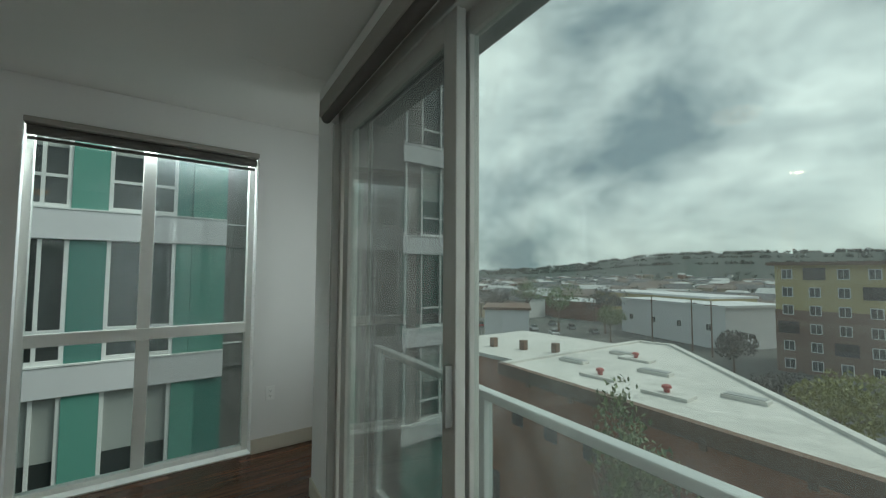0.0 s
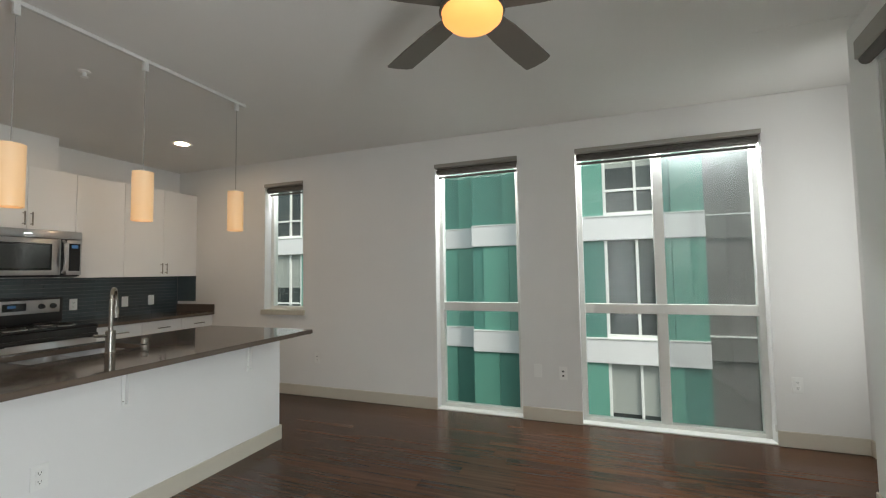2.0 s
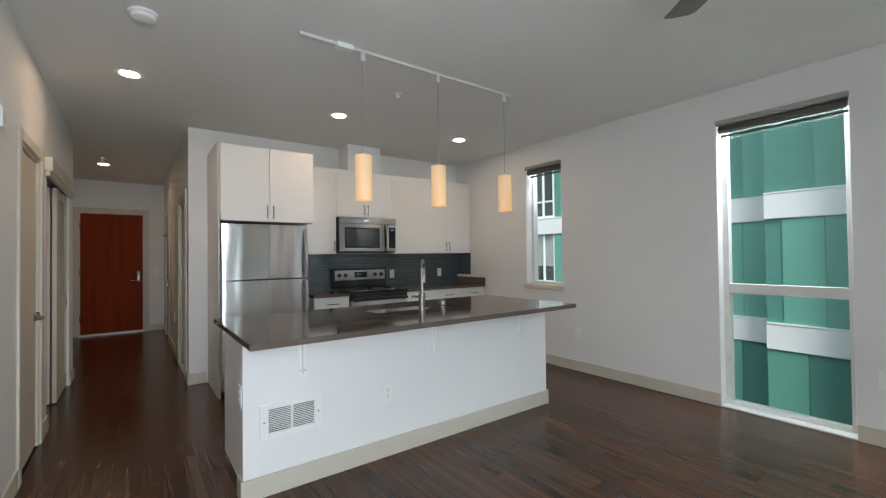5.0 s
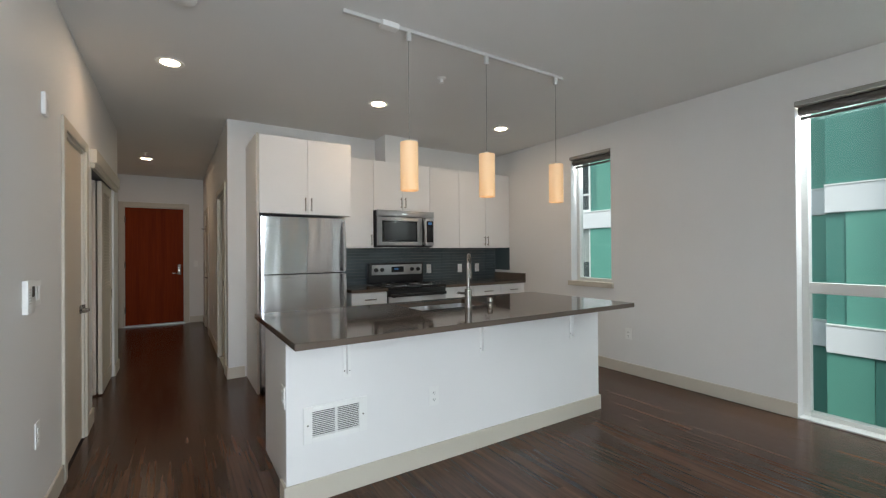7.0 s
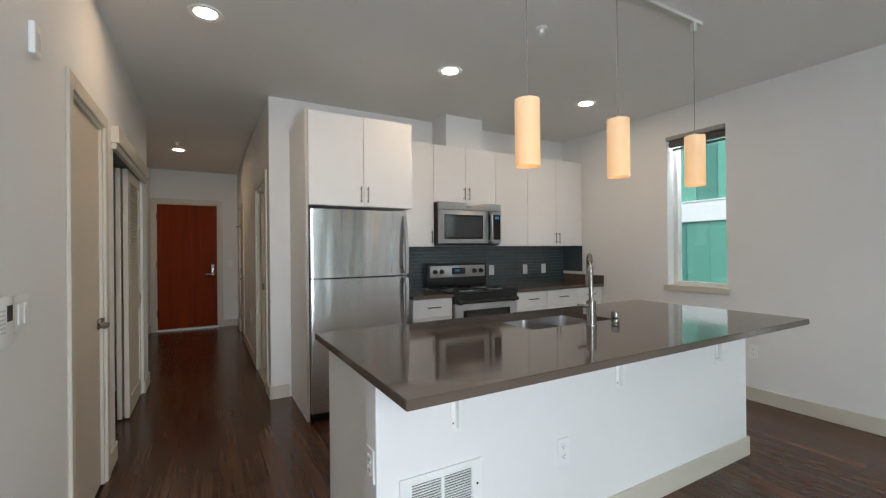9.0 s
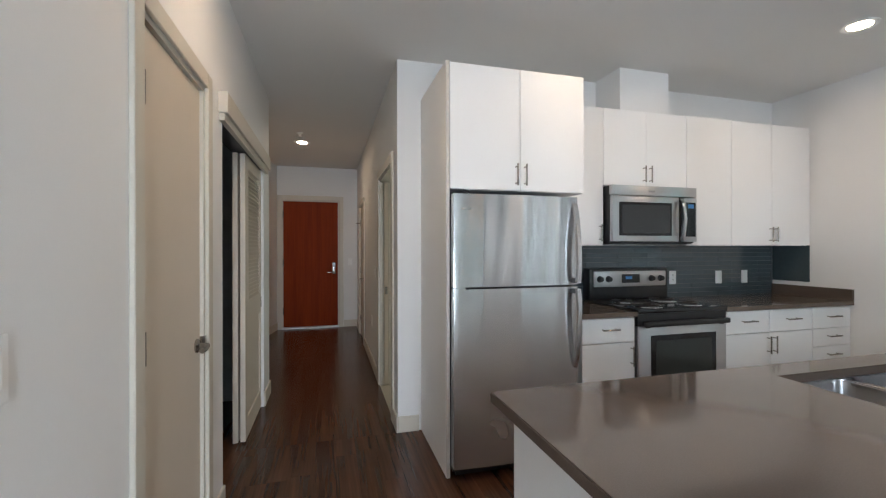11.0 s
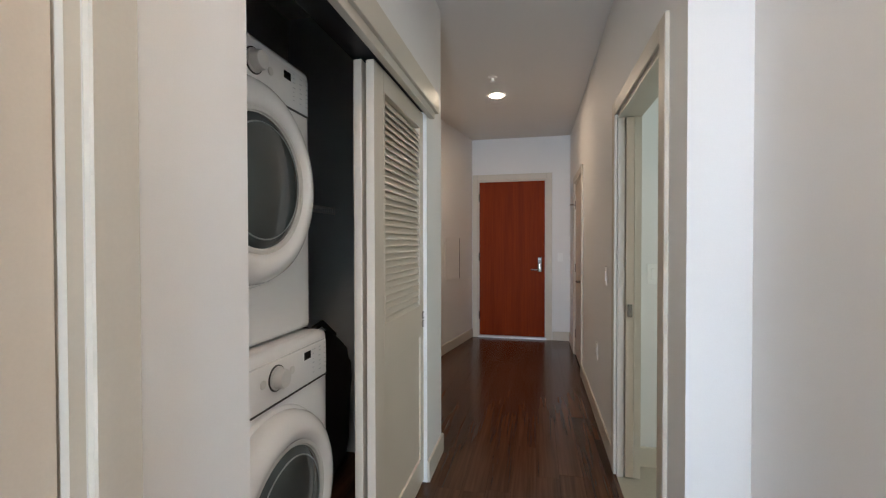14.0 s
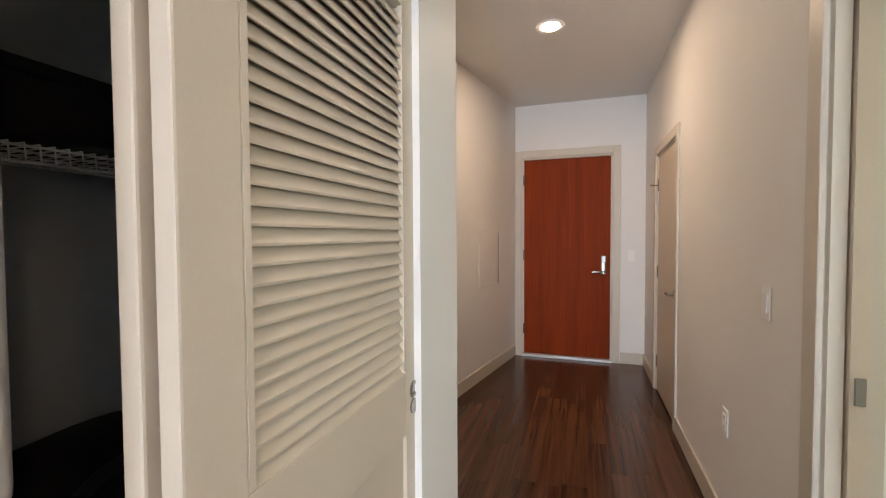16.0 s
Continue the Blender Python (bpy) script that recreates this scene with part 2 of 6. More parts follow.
M_BLIND = surface("blind_fabric", (0.33, 0.31, 0.28), 0.8, vary=0.05, grain=500, bump=0.1)
M_BLINDD = surface("blind_roll_dark", (0.10, 0.092, 0.085), 0.8, vary=0.08, grain=500, bump=0.1)
M_GLASS = pane_glass("window_glass", (0.94, 0.97, 0.96))
M_GLASSD = pane_glass("door_glass", (0.92, 0.96, 0.95), film=0.11)
M_SCREEN = screen_mesh("insect_screen", 0.28)
M_SCREENL = screen_mesh("light_insect_screen", 0.22, 0.22)
M_APPL = surface("appliance_white", (0.87, 0.87, 0.87), 0.16, vary=0.01, grain=200, bump=0.0, coat=0.4)
M_DRUMGL = surface("washer_door_glass", (0.055, 0.068, 0.072), 0.04, vary=0.05, scale=2, grain=4, bump=0.0)
M_DRUMRIM = surface("drum_highlight_grey", (0.24, 0.275, 0.28), 0.40, vary=0.05, scale=2, grain=4, bump=0.0)
M_BULB = glow("fan_globe_glow", (1.0, 0.47, 0.13), 0.68)
M_CAN = glow("downlight_glow", (1.0, 0.72, 0.47), 78.0)
M_BLADE = surface("fan_blade", (0.15, 0.128, 0.108), 0.5, vary=0.08, stretch=(1, 8, 1), grain=80)
M_FANMET = surface("fan_metal", (0.20, 0.19, 0.18), 0.35, 0.9, vary=0.05)
M_DARKBAG = surface("black_nylon", (0.010, 0.010, 0.011), 0.85, vary=0.3, grain=400, bump=0.3)
M_CLOSET = surface("closet_paint", (0.60, 0.63, 0.645), 0.7, vary=0.03, grain=300, bump=0.1)
M_DISPLAY = glow("blue_display", (0.05, 0.16, 0.35), 0.07)


# ---- mesh helpers ----
def bx(bm, x0, x1, y0, y1, z0, z1, bevel=0.0, seg=2):
    r = bmesh.ops.create_cube(bm, size=1.0)
    vs = r["verts"]
    bmesh.ops.scale(bm, vec=(x1 - x0, y1 - y0, z1 - z0), verts=vs)
    bmesh.ops.translate(bm, vec=((x0 + x1) / 2, (y0 + y1) / 2, (z0 + z1) / 2), verts=vs)
    if bevel:
        es = list({e for v in vs for e in v.link_edges})
        bmesh.ops.bevel(bm, geom=es, offset=bevel, segments=seg, affect="EDGES", profile=0.6)
    return bm


def cyl(bm, a, b, r, r2=None, n=20):
    a, b = Vector(a), Vector(b)
    res = bmesh.ops.create_cone(bm, cap_ends=True, segments=n, radius1=r, radius2=r if r2 is None else r2, depth=(b - a).length)
    q = (b - a).to_track_quat("Z", "Y").to_matrix().to_4x4()
    bmesh.ops.transform(bm, matrix=Matrix.Translation((a + b) / 2) @ q, verts=res["verts"])
    return bm


def lathe(bm, profile, m=None, n=40):
    """A solid of revolution about z from (radius, height) pairs."""
    rings = []
    for r, z in profile:
        rings.append([bm.verts.new((r * math.cos(2 * math.pi * k / n), r * math.sin(2 * math.pi * k / n), z)) for k in range(n)])
    for ra, rb in zip(rings, rings[1:]):
        for k in range(n):
            bm.faces.new((ra[k], ra[(k + 1) % n], rb[(k + 1) % n], rb[k]))
    if profile[0][0] > 0.0005:
        bm.faces.new(list(reversed(rings[0])))
    if profile[-1][0] > 0.0005:
        bm.faces.new(rings[-1])
    bmesh.ops.recalc_face_normals(bm, faces=bm.faces)
    if m is not None:
        bmesh.ops.transform(bm, matrix=m, verts=[v for ring in rings for v in ring])
    return bm


def tube(bm, pts, r, n=12):
    """A bent round bar through the points."""
    pts = [Vector(p) for p in pts]
    rings = []
    up = Vector((0.123, 0.31, 0.94))
    for i, p in enumerate(pts):
        d = (pts[min(i + 1, len(pts) - 1)] - pts[max(i - 1, 0)]).normalized()
        u = d.cross(up).normalized()
        v = d.cross(u).normalized()
        rings.append([bm.verts.new(p + r * (math.cos(2 * math.pi * k / n) * u + math.sin(2 * math.pi * k / n) * v)) for k in range(n)])
    for ra, rb in zip(rings, rings[1:]):
        for k in range(n):
            bm.faces.new((ra[k], ra[(k + 1) % n], rb[(k + 1) % n], rb[k]))
    bm.faces.new(rings[0])
    bm.faces.new(rings[-1])
    bmesh.ops.recalc_face_normals(bm, faces=bm.faces)
    return bm


def mesh_of(name, bm, material, smooth=False):
    me = bpy.data.meshes.new(name)
    bm.to_mesh(me)
    bm.free()
    if material is not None:
        me.materials.append(material)
    if smooth:
        for f in me.polygons:
            f.use_smooth = True
        me.set_sharp_from_angle(angle=radians(40))
    return me


def part(name, bm, material, parent, label="", smooth=False):
    ob = new(name, mesh_of(name, bm, material, smooth))
    ob.parent = parent
    if label:
        tagged(ob, label)
    return ob


def thing(name, place=(0, 0, 0), label="", category="", group="", kind="", m=None):
    ob = new(name)
    ob.empty_display_size = 0.1
    ob.matrix_world = m if m is not None else Matrix.Translation(place)
    return tagged(ob, label, category, group, kind)


def solid(name, bm, material, label="", category="", kind="structure", smooth=False, m=None):
    ob = new(name, mesh_of(name, bm, material, smooth))
    if m is not None:
        ob.matrix_world = m
    return tagged(ob, label, category, "", kind)


def B(*a, **k):
    return bx(bmesh.new(), *a, **k)


def boxes(*list_of, bevel=0.0):
    bm = bmesh.new()
    for b in list_of:
        bx(bm, *b, bevel=bevel)
    return bm


# ---- plan ----
H = 2.69                       # ceiling
XL, XE = 0.21, 4.775           # long left wall, window wall
YK = -4.344                    # kitchen back wall
XH0, XH1 = -0.075, 1.215       # hall
HALL = Matrix.Translation((XH0, 0, 0)) @ Matrix.Rotation(-math.atan(0.193), 4, "Z")   # the hall's left wall runs askew: local y along it, x into the hall
W1, W2, W3 = (-10.69, -9.295), (-8.778, -7.942), (-6.32, -5.77)
WT, WT3, WB3 = 2.43, 2.42, 0.93
DOORZ = 2.03


def wall_y(name, x0, x1, ya, yb, holes, label):
    """A wall that runs along y, with openings (y0, y1, z0, z1)."""
    bm, y = bmesh.new(), ya
    for h0, h1, z0, z1 in sorted(holes):
        if h0 > y:
            bx(bm, x0, x1, y, h0, 0, H)
        bx(bm, x0, x1, h0, h1, z1, H)
        if z0 > 0:
            bx(bm, x0, x1, h0, h1, 0, z0)
        y = h1
    bx(bm, x0, x1, y, yb, 0, H)
    return solid(name, bm, M_WALL, label, "wall")


def wall_x(name, xa, xb, y0, y1, holes, label, m=None):
    bm, x = bmesh.new(), xa
    for h0, h1, z0, z1 in sorted(holes):
        if h0 > x:
            bx(bm, x, h0, y0, y1, 0, H)
        bx(bm, h0, h1, y0, y1, z1, H)
        if z0 > 0:
            bx(bm, h0, h1, y0, y1, 0, z0)
        x = h1
    if xb > x:
        bx(bm, x, xb, y0, y1, 0, H)
    return solid(name, bm, M_WALL, label, "wall", m=m)


wall_y("wall_east", XE, XE + 0.2, -11.36, YK + 0.12, [(*W1, 0, WT), (*W2, 0, WT), (*W3, WB3, WT3)], "pale grey painted wall with three window openings")
wall_x("wall_kitchen", XH1, XE, YK, YK + 0.12, [], "pale grey painted wall behind the kitchen cabinets")
RD = (-4.10, -3.25)
D3 = (-1.455, -0.67)
wall_y("wall_hall_right", XH1, XH1 + 0.12, YK + 0.12, 0.0, [(*RD, 0, 1.99), (*D3, 0, 1.97)], "pale painted hallway wall with two door openings")
D1 = (-5.955, -5.29)
CL = (-4.973, -3.55)
wall_y("wall_left", XL - 0.12, XL, -10.6, -3.21, [(*D1, 0, DOORZ), (*CL, 0, 2.0)], "pale painted wall with a door and a closet opening")
wall_x("wall_hall_return", -0.75, XL - 0.12, -3.27, -3.21, [], "short painted return wall of the hallway")
solid("wall_hall_left", B(-0.12, 0, -3.30, 0.01, 0, H), M_WALL, "pale painted wall of the entry hallway", "wall", m=HALL)
wall_x("wall_entry", XH0 - 0.25, XH1 + 0.12, 0.0, 0.12, [(0.0, 0.914, 0, 2.134)], "pale painted end wall around the entry door")
wall_x("wall_balcony", -3.5, 0.34, -0.15, 0, [(-2.95, 0.0, 0, 2.44)], "painted wall around the sliding balcony door", m=SOUTH)
wall_y("wall_nook", 3.76, 3.88, -11.36, -10.98, [(-11.22, -10.99, 0.7, 2.3)], "painted side wall of the corner nook")
wall_x("wall_nook_end", 3.88, XE, -11.36, -11.24, [], "painted end wall of the corner nook")
# closet and rooms beyond the doors
solid("closet_wall", boxes((-0.87, -0.75, -5.22, -3.21, 0, H), (-0.75, XL - 0.12, -5.22, -5.10, 0, H), (-0.75, XL - 0.12, -3.33, -3.27, 0, H)), M_CLOSET,
      "grey-blue walls of the dim laundry closet", "wall")
solid("bathroom_wall", boxes((XH1 + 0.12, 3.2, -3.12, -3.0, 0, H), (3.2, 3.32, YK + 0.12, -3.0, 0, H)), M_WALL, "pale painted wall of the room beyond the doorway", "wall")
solid("store_wall", boxes((XH1 + 0.12, 2.2, -1.7, -1.62, 0, H), (2.2, 2.3, -1.7, 0.12, 0, H), (XH1 + 0.12, 2.3, 0.0, 0.1, 0, H)), M_WALL, "painted wall of the hall closet", "wall")
solid("corridor_wall", boxes((-0.4, 1.6, 1.2, 1.3, 0, H)), M_WALL, "painted wall of the corridor outside", "wall")
solid("side_room_wall", boxes((-1.2, XL - 0.12, -6.4, -6.3, 0, H), (-1.2, -1.1, -6.3, -5.22, 0, H)), M_WALL, "painted wall behind the side door", "wall")

cb_ = boxes((-1.25, XE + 0.2, -10.34, 1.3, H, H + 0.12), (3.70, XE + 0.2, -11.36, -10.3, H + 0.003, H + 0.12))
cs_ = bx(bmesh.new(), -3.6, 0.40, -0.15, 0.6, H + 0.006, H + 0.12)
bmesh.ops.transform(cs_, matrix=SOUTH, verts=cs_.verts)
cm_ = bpy.data.meshes.new("ceiling_strip")
cs_.to_mesh(cm_)
cs_.free()
cb_.from_mesh(cm_)
solid("ceiling", cb_, M_CEIL, "flat pale painted ceiling", "ceiling")
floor = solid("floor", boxes((-1.25, XE, -10.34, 1.3, -0.14, -0.0135), (1.6, XE, -10.66, -10.34, -0.14, -0.0135), (3.76, XE, -11.36, -10.66, -0.14, -0.0135), (3.0, 3.76, -10.88, -10.66, -0.14, -0.0135)), M_SUB, "dark stained wood plank floor", "floor")

# baseboards
base = [(XE - 0.013, XE, W1[1] + 0.0, W2[0], 0, 0.115), (XE - 0.013, XE, W2[1], YK - 0.65, 0, 0.115), (XE - 0.013, XE, -11.24, W1[0], 0, 0.115), (3.893, XE - 0.013, -11.24, -11.227, 0, 0.115), (3.88, 3.893, -11.24, -10.86, 0, 0.115),
        (XL, XL + 0.013, -10.42, D1[0] - 0.075, 0, 0.115), (XL, XL + 0.013, D1[1] + 0.075, CL[0], 0, 0.115), (XL, XL + 0.013, CL[1], -3.21 + 0.013, 0, 0.115),
        (-0.69, XL, -3.21, -3.197, 0, 0.115), (0.99, XH1 - 0.013, -0.013, 0, 0, 0.115),
        (XH1 - 0.013, XH1, RD[1] + 0.08, D3[0] - 0.07, 0, 0.115), (XH1 - 0.013, XH1, D3[1] + 0.07, 0, 0, 0.115), (XH1 - 0.013, XH1, YK - 0.013, RD[0] - 0.08, 0, 0.115),
        (XH1, 1.37, YK - 0.013, YK, 0, 0.115), (XH1 + 0.12, 3.2, -3.133, -3.12, 0, 0.115)]
for b in base:
    solid("baseboard", B(*b, bevel=0.003, seg=1), M_TRIM, "beige painted baseboard along the wall", "baseboard")
solid("baseboard", B(0, 0.013, -3.27, -0.004, 0, 0.115, bevel=0.003, seg=1), M_TRIM, "beige painted baseboard along the wall", "baseboard", m=HALL)
bmb = B(0.02, 0.34, 0, 0.013, 0, 0.115, bevel=0.003, seg=1)
solid("baseboard", bmb, M_TRIM, "beige painted baseboard along the wall", "baseboard", m=SOUTH)

# ---- windows in the east wall ----
def east_window(name, span, z0, z1, rails, mullions, screen_from=None):
    y0, y1 = span
    w = thing(name, (XE, (y0 + y1) / 2, z0), "white framed window with a grey roller blind at its head", "window", kind="structure")
    oy, oz = (y0 + y1) / 2, z0

    def bl(x0, x1, a, b, c, d):
        return (x0, x1, a - oy, b - oy, c - oz, d - oz)
    xa, xb = 0.10, 0.17
    f = 0.045
    part("window_frame", boxes(bl(xa, xb, y0, y0 + f, z0, z1), bl(xa, xb, y1 - f, y1, z0, z1), bl(xa, xb, y0 + f, y1 - f, z0, z0 + f), bl(xa, xb, y0 + f, y1 - f, z1 - f, z1), bevel=0.004),
         M_WFRAME, w)
    zs = [z0 + f] + [q for r in rails for q in (r - 0.042, r + 0.042)] + [z1 - f]
    ys = [y0 + f] + [q for r in mullions for q in (r - 0.04, r + 0.04)] + [y1 - f]
    for r in rails:
        part("rail", boxes(bl(xa + 0.003, xb - 0.003, y0 + f, y1 - f, r - 0.042, r + 0.042), bevel=0.004), M_WFRAME, w)
    for r in mullions:
        for a, b in zip(zs[::2], zs[1::2]):
            part("mullion", boxes(bl(xa + 0.006, xb - 0.006, r - 0.04, r + 0.04, a, b), bevel=0.004), M_WFRAME, w)
    for a, b in zip(zs[::2], zs[1::2]):
        for c, d in zip(ys[::2], ys[1::2]):
            g = part("pane", boxes(bl(0.132, 0.138, c, d, a, b)), M_GLASS, w)
            g.visible_shadow = False
            if screen_from is not None and d <= screen_from:
                s = part("screen", boxes(bl(0.158, 0.159, c, d, a, b)), M_SCREENL, w, "fine grey insect screen")
                s.visible_shadow = False
    # painted reveal and sill
    part("window_sill", boxes(bl(-0.012 if z0 > 0.1 else 0.0, xa, y0, y1, z0 - 0.03 if z0 > 0.1 else z0, z0 + 0.012), bevel=0.003), M_TRIM if z0 > 0.1 else M_WFRAME, w)
    if z0 > 0.1:
        part("sill_apron", boxes(bl(-0.03, -0.001, y0 - 0.03, y1 + 0.03, z0 - 0.045, z0 + 0.012), bevel=0.004), M_TRIM, w, "beige sill front")
    return w


east_window("window_1", W1, 0.0, WT, [1.0], [-9.962], screen_from=-9.9)
east_window("window_2", W2, 0.0, WT, [1.0], [])
east_window("window_3", W3, WB3, WT3, [], [])


def roller_blind(y0, y1, z, group):
    b = thing("roller_blind", (XE, (y0 + y1) / 2, z), "grey roller blind rolled up at the window head", "blind", group)
    h = (y1 - y0) / 2
    part("cassette", bx(bmesh.new(), -0.022, 0.06, -h, h, -0.040, -0.002, bevel=0.006), M_BLIND, b)
    part("fabric_roll", cyl(bmesh.new(), (0.045, -h + 0.012, -0.072), (0.045, h - 0.012, -0.072), 0.033), M_BLINDD, b, "dark rolled fabric", True)
    part("hem_bar", bx(bmesh.new(), 0.066, 0.082, -h + 0.012, h - 0.012, -0.132, -0.110, bevel=0.004), M_BLINDD, b)
    return b


def blind_chain(y, top):
    """A bead chain loop with its tensioner at the foot of a window."""
    c = thing("blind_chain", (XE - 0.001, y, 0.10), "white blind chain with a small tensioner on the window reveal", "blind chain", "blind chains")
    part("tensioner", bx(bmesh.new(), 0.004, 0.022, 0.0, 0.012, 0.0, 0.055, bevel=0.003), M_WHITEP, c)
    part("chain", tube(bmesh.new(), [(0.009, 0.006, top - 0.17), (0.009, 0.006, 0.05)], 0.0016, 5), M_WHITEP, c)
    part("chain", tube(bmesh.new(), [(0.018, 0.006, top - 0.17), (0.018, 0.006, 0.05)], 0.0016, 5), M_WHITEP, c)


for sp in (W1, W2):
    blind_chain(sp[0], WT)
for sp, z in ((W1, WT), (W2, WT), (W3, WT3)):
    roller_blind(sp[0], sp[1], z, "roller blinds at the windows")

# nook window
nw = thing("window_4", (3.82, -11.105, 0.70), "narrow window between the nook and the balcony", "window", kind="structure")
part("window_frame", boxes((-0.03, 0.03, -0.115, -0.095, 0, 1.6), (-0.03, 0.03, 0.095, 0.115, 0, 1.6), (-0.03, 0.03, -0.095, 0.095, 0, 0.02), (-0.03, 0.03, -0.095, 0.095, 1.58, 1.6)), M_WFRAME, nw)
g = part("pane", B(-0.003, 0.003, -0.095, 0.095, 0.02, 1.58), M_GLASS, nw)
g.visible_shadow = False

# ---- sliding balcony door ----
sd = thing("door_1", label="sliding glass balcony door with an insect screen, its frame coloured darker as backlit", category="door", kind="structure", m=SOUTH)
part("outer_frame", boxes((-0.07, -0.0, -0.15, -0.04, 0, 2.44), (-2.95, -2.88, -0.15, -0.04, 0, 2.44), (-2.88, -0.07, -0.15, -0.04, 2.37, 2.44), (-2.88, -0.07, -0.15, -0.04, 0, 0.05), bevel=0.005), M_SLIDER_SHADED, sd)
part("jamb_liner", boxes((-0.035, -0.004, -0.04, -0.002, 0, 2.36), bevel=0.003), M_SLIDER_SHADED, sd)


def sash(x0, x1, yc, w=0.085):
    leaf = part("sash", boxes((x0, x0 + w, yc - 0.02, yc + 0.02, 0.05, 2.37), (x1 - w, x1, yc - 0.02, yc + 0.02, 0.05, 2.37),
                              (x0 + w, x1 - w, yc - 0.02, yc + 0.02, 0.05, 0.16), (x0 + w, x1 - w, yc - 0.02, yc + 0.02, 2.28, 2.37), bevel=0.005), M_SLIDER_SHADED, sd, "vinyl sliding sash coloured darker as backlit")
    p = part("pane", B(x0 + w, x1 - w, yc - 0.003, yc + 0.003, 0.16, 2.28), M_GLASSD, leaf)
    p.visible_shadow = False
    return leaf


sash(-1.36, -0.10, -0.07)
sash(-2.86, -1.28, -0.122)
part("screen_frame", boxes((-0.29, -0.245, -0.163, -0.148, 0.05, 2.37), (-1.25, -1.215, -0.163, -0.148, 0.05, 2.37), (-1.215, -0.29, -0.163, -0.148, 2.32, 2.37), (-1.215, -0.29, -0.163, -0.148, 0.05, 0.10)), M_ALU, sd, "grey screen frame")
part("screen", B(-1.215, -0.29, -0.156, -0.155, 0.10, 2.32), M_SCREEN, sd, "dark insect screen").visible_shadow = False
part("pull_handle", boxes((-1.345, -1.325, -0.05, -0.022, 0.95, 1.15), bevel=0.004), M_ALU, sd)
vb = thing("roller_blind", label="wide grey roller blind rolled up above the balcony door", category="blind", group="roller blinds at the windows", m=SOUTH)
part("cassette", bx(bmesh.new(), -2.98, 0.03, 0.0, 0.075, 2.40, 2.50, bevel=0.01), M_BLIND, vb)
part("fabric_roll", cyl(bmesh.new(), (-2.96, 0.035, 2.395), (0.01, 0.035, 2.395), 0.03), M_BLINDD, vb, "dark rolled fabric", True)

# ---- balcony ----
bal = thing("balcony", label="shallow balcony with a pale metal and glass railing", category="balcony", kind="structure", m=SOUTH)
RY = -0.36
part("slab", B(-3.6, 0.2, -0.48, -0.17, -0.25, -0.06), surface("balcony_concrete", (0.34, 0.34, 0.33), 0.85, grain=90), bal)
part("top_rail", boxes((-3.4, 0.12, RY - 0.026, RY + 0.026, 0.940, 0.975), bevel=0.008), M_ALUL, bal)
part("bottom_rail", boxes((-3.4, 0.12, RY - 0.02, RY + 0.02, 0.03, 0.07), bevel=0.004), M_ALUL, bal)
for k, xx in enumerate((0.075, -1.10, -2.25, -3.36)):
    part("post", boxes((xx - 0.02, xx + 0.02, RY - 0.022, RY + 0.022, -0.06, 0.940), bevel=0.005), M_ALUL, bal)
for a, b in ((-1.07, 0.045), (-2.22, -1.13), (-3.33, -2.28)):
    part("glass_panel", B(a, b, RY - 0.004, RY + 0.004, 0.07, 0.940), M_GLASS, bal).visible_shadow = False
solid("balcony_above", boxes((-3.6, 0.34, -0.45, -0.16, 2.50, 2.78)), surface("upper_balcony_paint", (0.30, 0.31, 0.31), 0.8), "grey underside of the balcony above", "balcony", m=SOUTH)
solid("outer_facade", boxes((-3.6, 0.34, -0.16, -0.15, 2.47, 3.2), (-3.6, -2.96, -0.16, -0.15, -3, 2.47)), surface("facade_grey", (0.35, 0.36, 0.36), 0.7), "grey panel outside the balcony door", "wall", m=SOUTH)


# ---- doors ----
def casing(parent, along, x, a, b, top, w, side):
    """Door casing on a wall that runs along y; side is +1 where the room lies at larger x."""
    t0, t1 = (x, x + 0.016 * side) if side > 0 else (x + 0.016 * side, x)
    for p0, p1, z0, z1 in ((a - w, a, 0, top + w), (b, b + w, 0, top + w), (a, b, top, top + w)):
        part("casing", bx(bmesh.new(), t0, t1, p0, p1, z0, z1, bevel=0.003, seg=1), M_TRIM, parent)


def hinge(parent, x, y, z):
    h = part("hinge", cyl(bmesh.new(), (x + 0.010, y, z - 0.05), (x + 0.010, y, z + 0.05), 0.0085, n=12), M_NICKEL, parent, "satin nickel hinge", True)
    part("hinge_leaf", boxes((x - 0.004, x + 0.003, y - 0.016, y + 0.016, z - 0.048, z + 0.048), bevel=0.001), M_NICKEL, h)
    for zz in (-0.018, 0.018):
        part("knuckle_gap", cyl(bmesh.new(), (x + 0.010, y, z + zz - 0.001), (x + 0.010, y, z + zz + 0.001), 0.0088, n=12), M_BLACK, h)


def lever(parent, x, y, z, side, toward):
    """A round rose with a lever that points along y."""
    h = part("handle", lathe(bmesh.new(), [(0.030, 0), (0.030, 0.006), (0.024, 0.011), (0.012, 0.013), (0.011, 0.045), (0.006, 0.048)], pose(x, y, z, 0, 90 * side, 0)), M_NICKEL, parent, "satin nickel lever handle", True)
    part("lever", tube(bmesh.new(), [(x + side * 0.042, y, z), (x + side * 0.047, y + toward * 0.03, z), (x + side * 0.048, y + toward * 0.06, z - 0.002), (x + side * 0.044, y + toward * 0.088, z - 0.004)], 0.011), M_NICKEL, h, "", True)


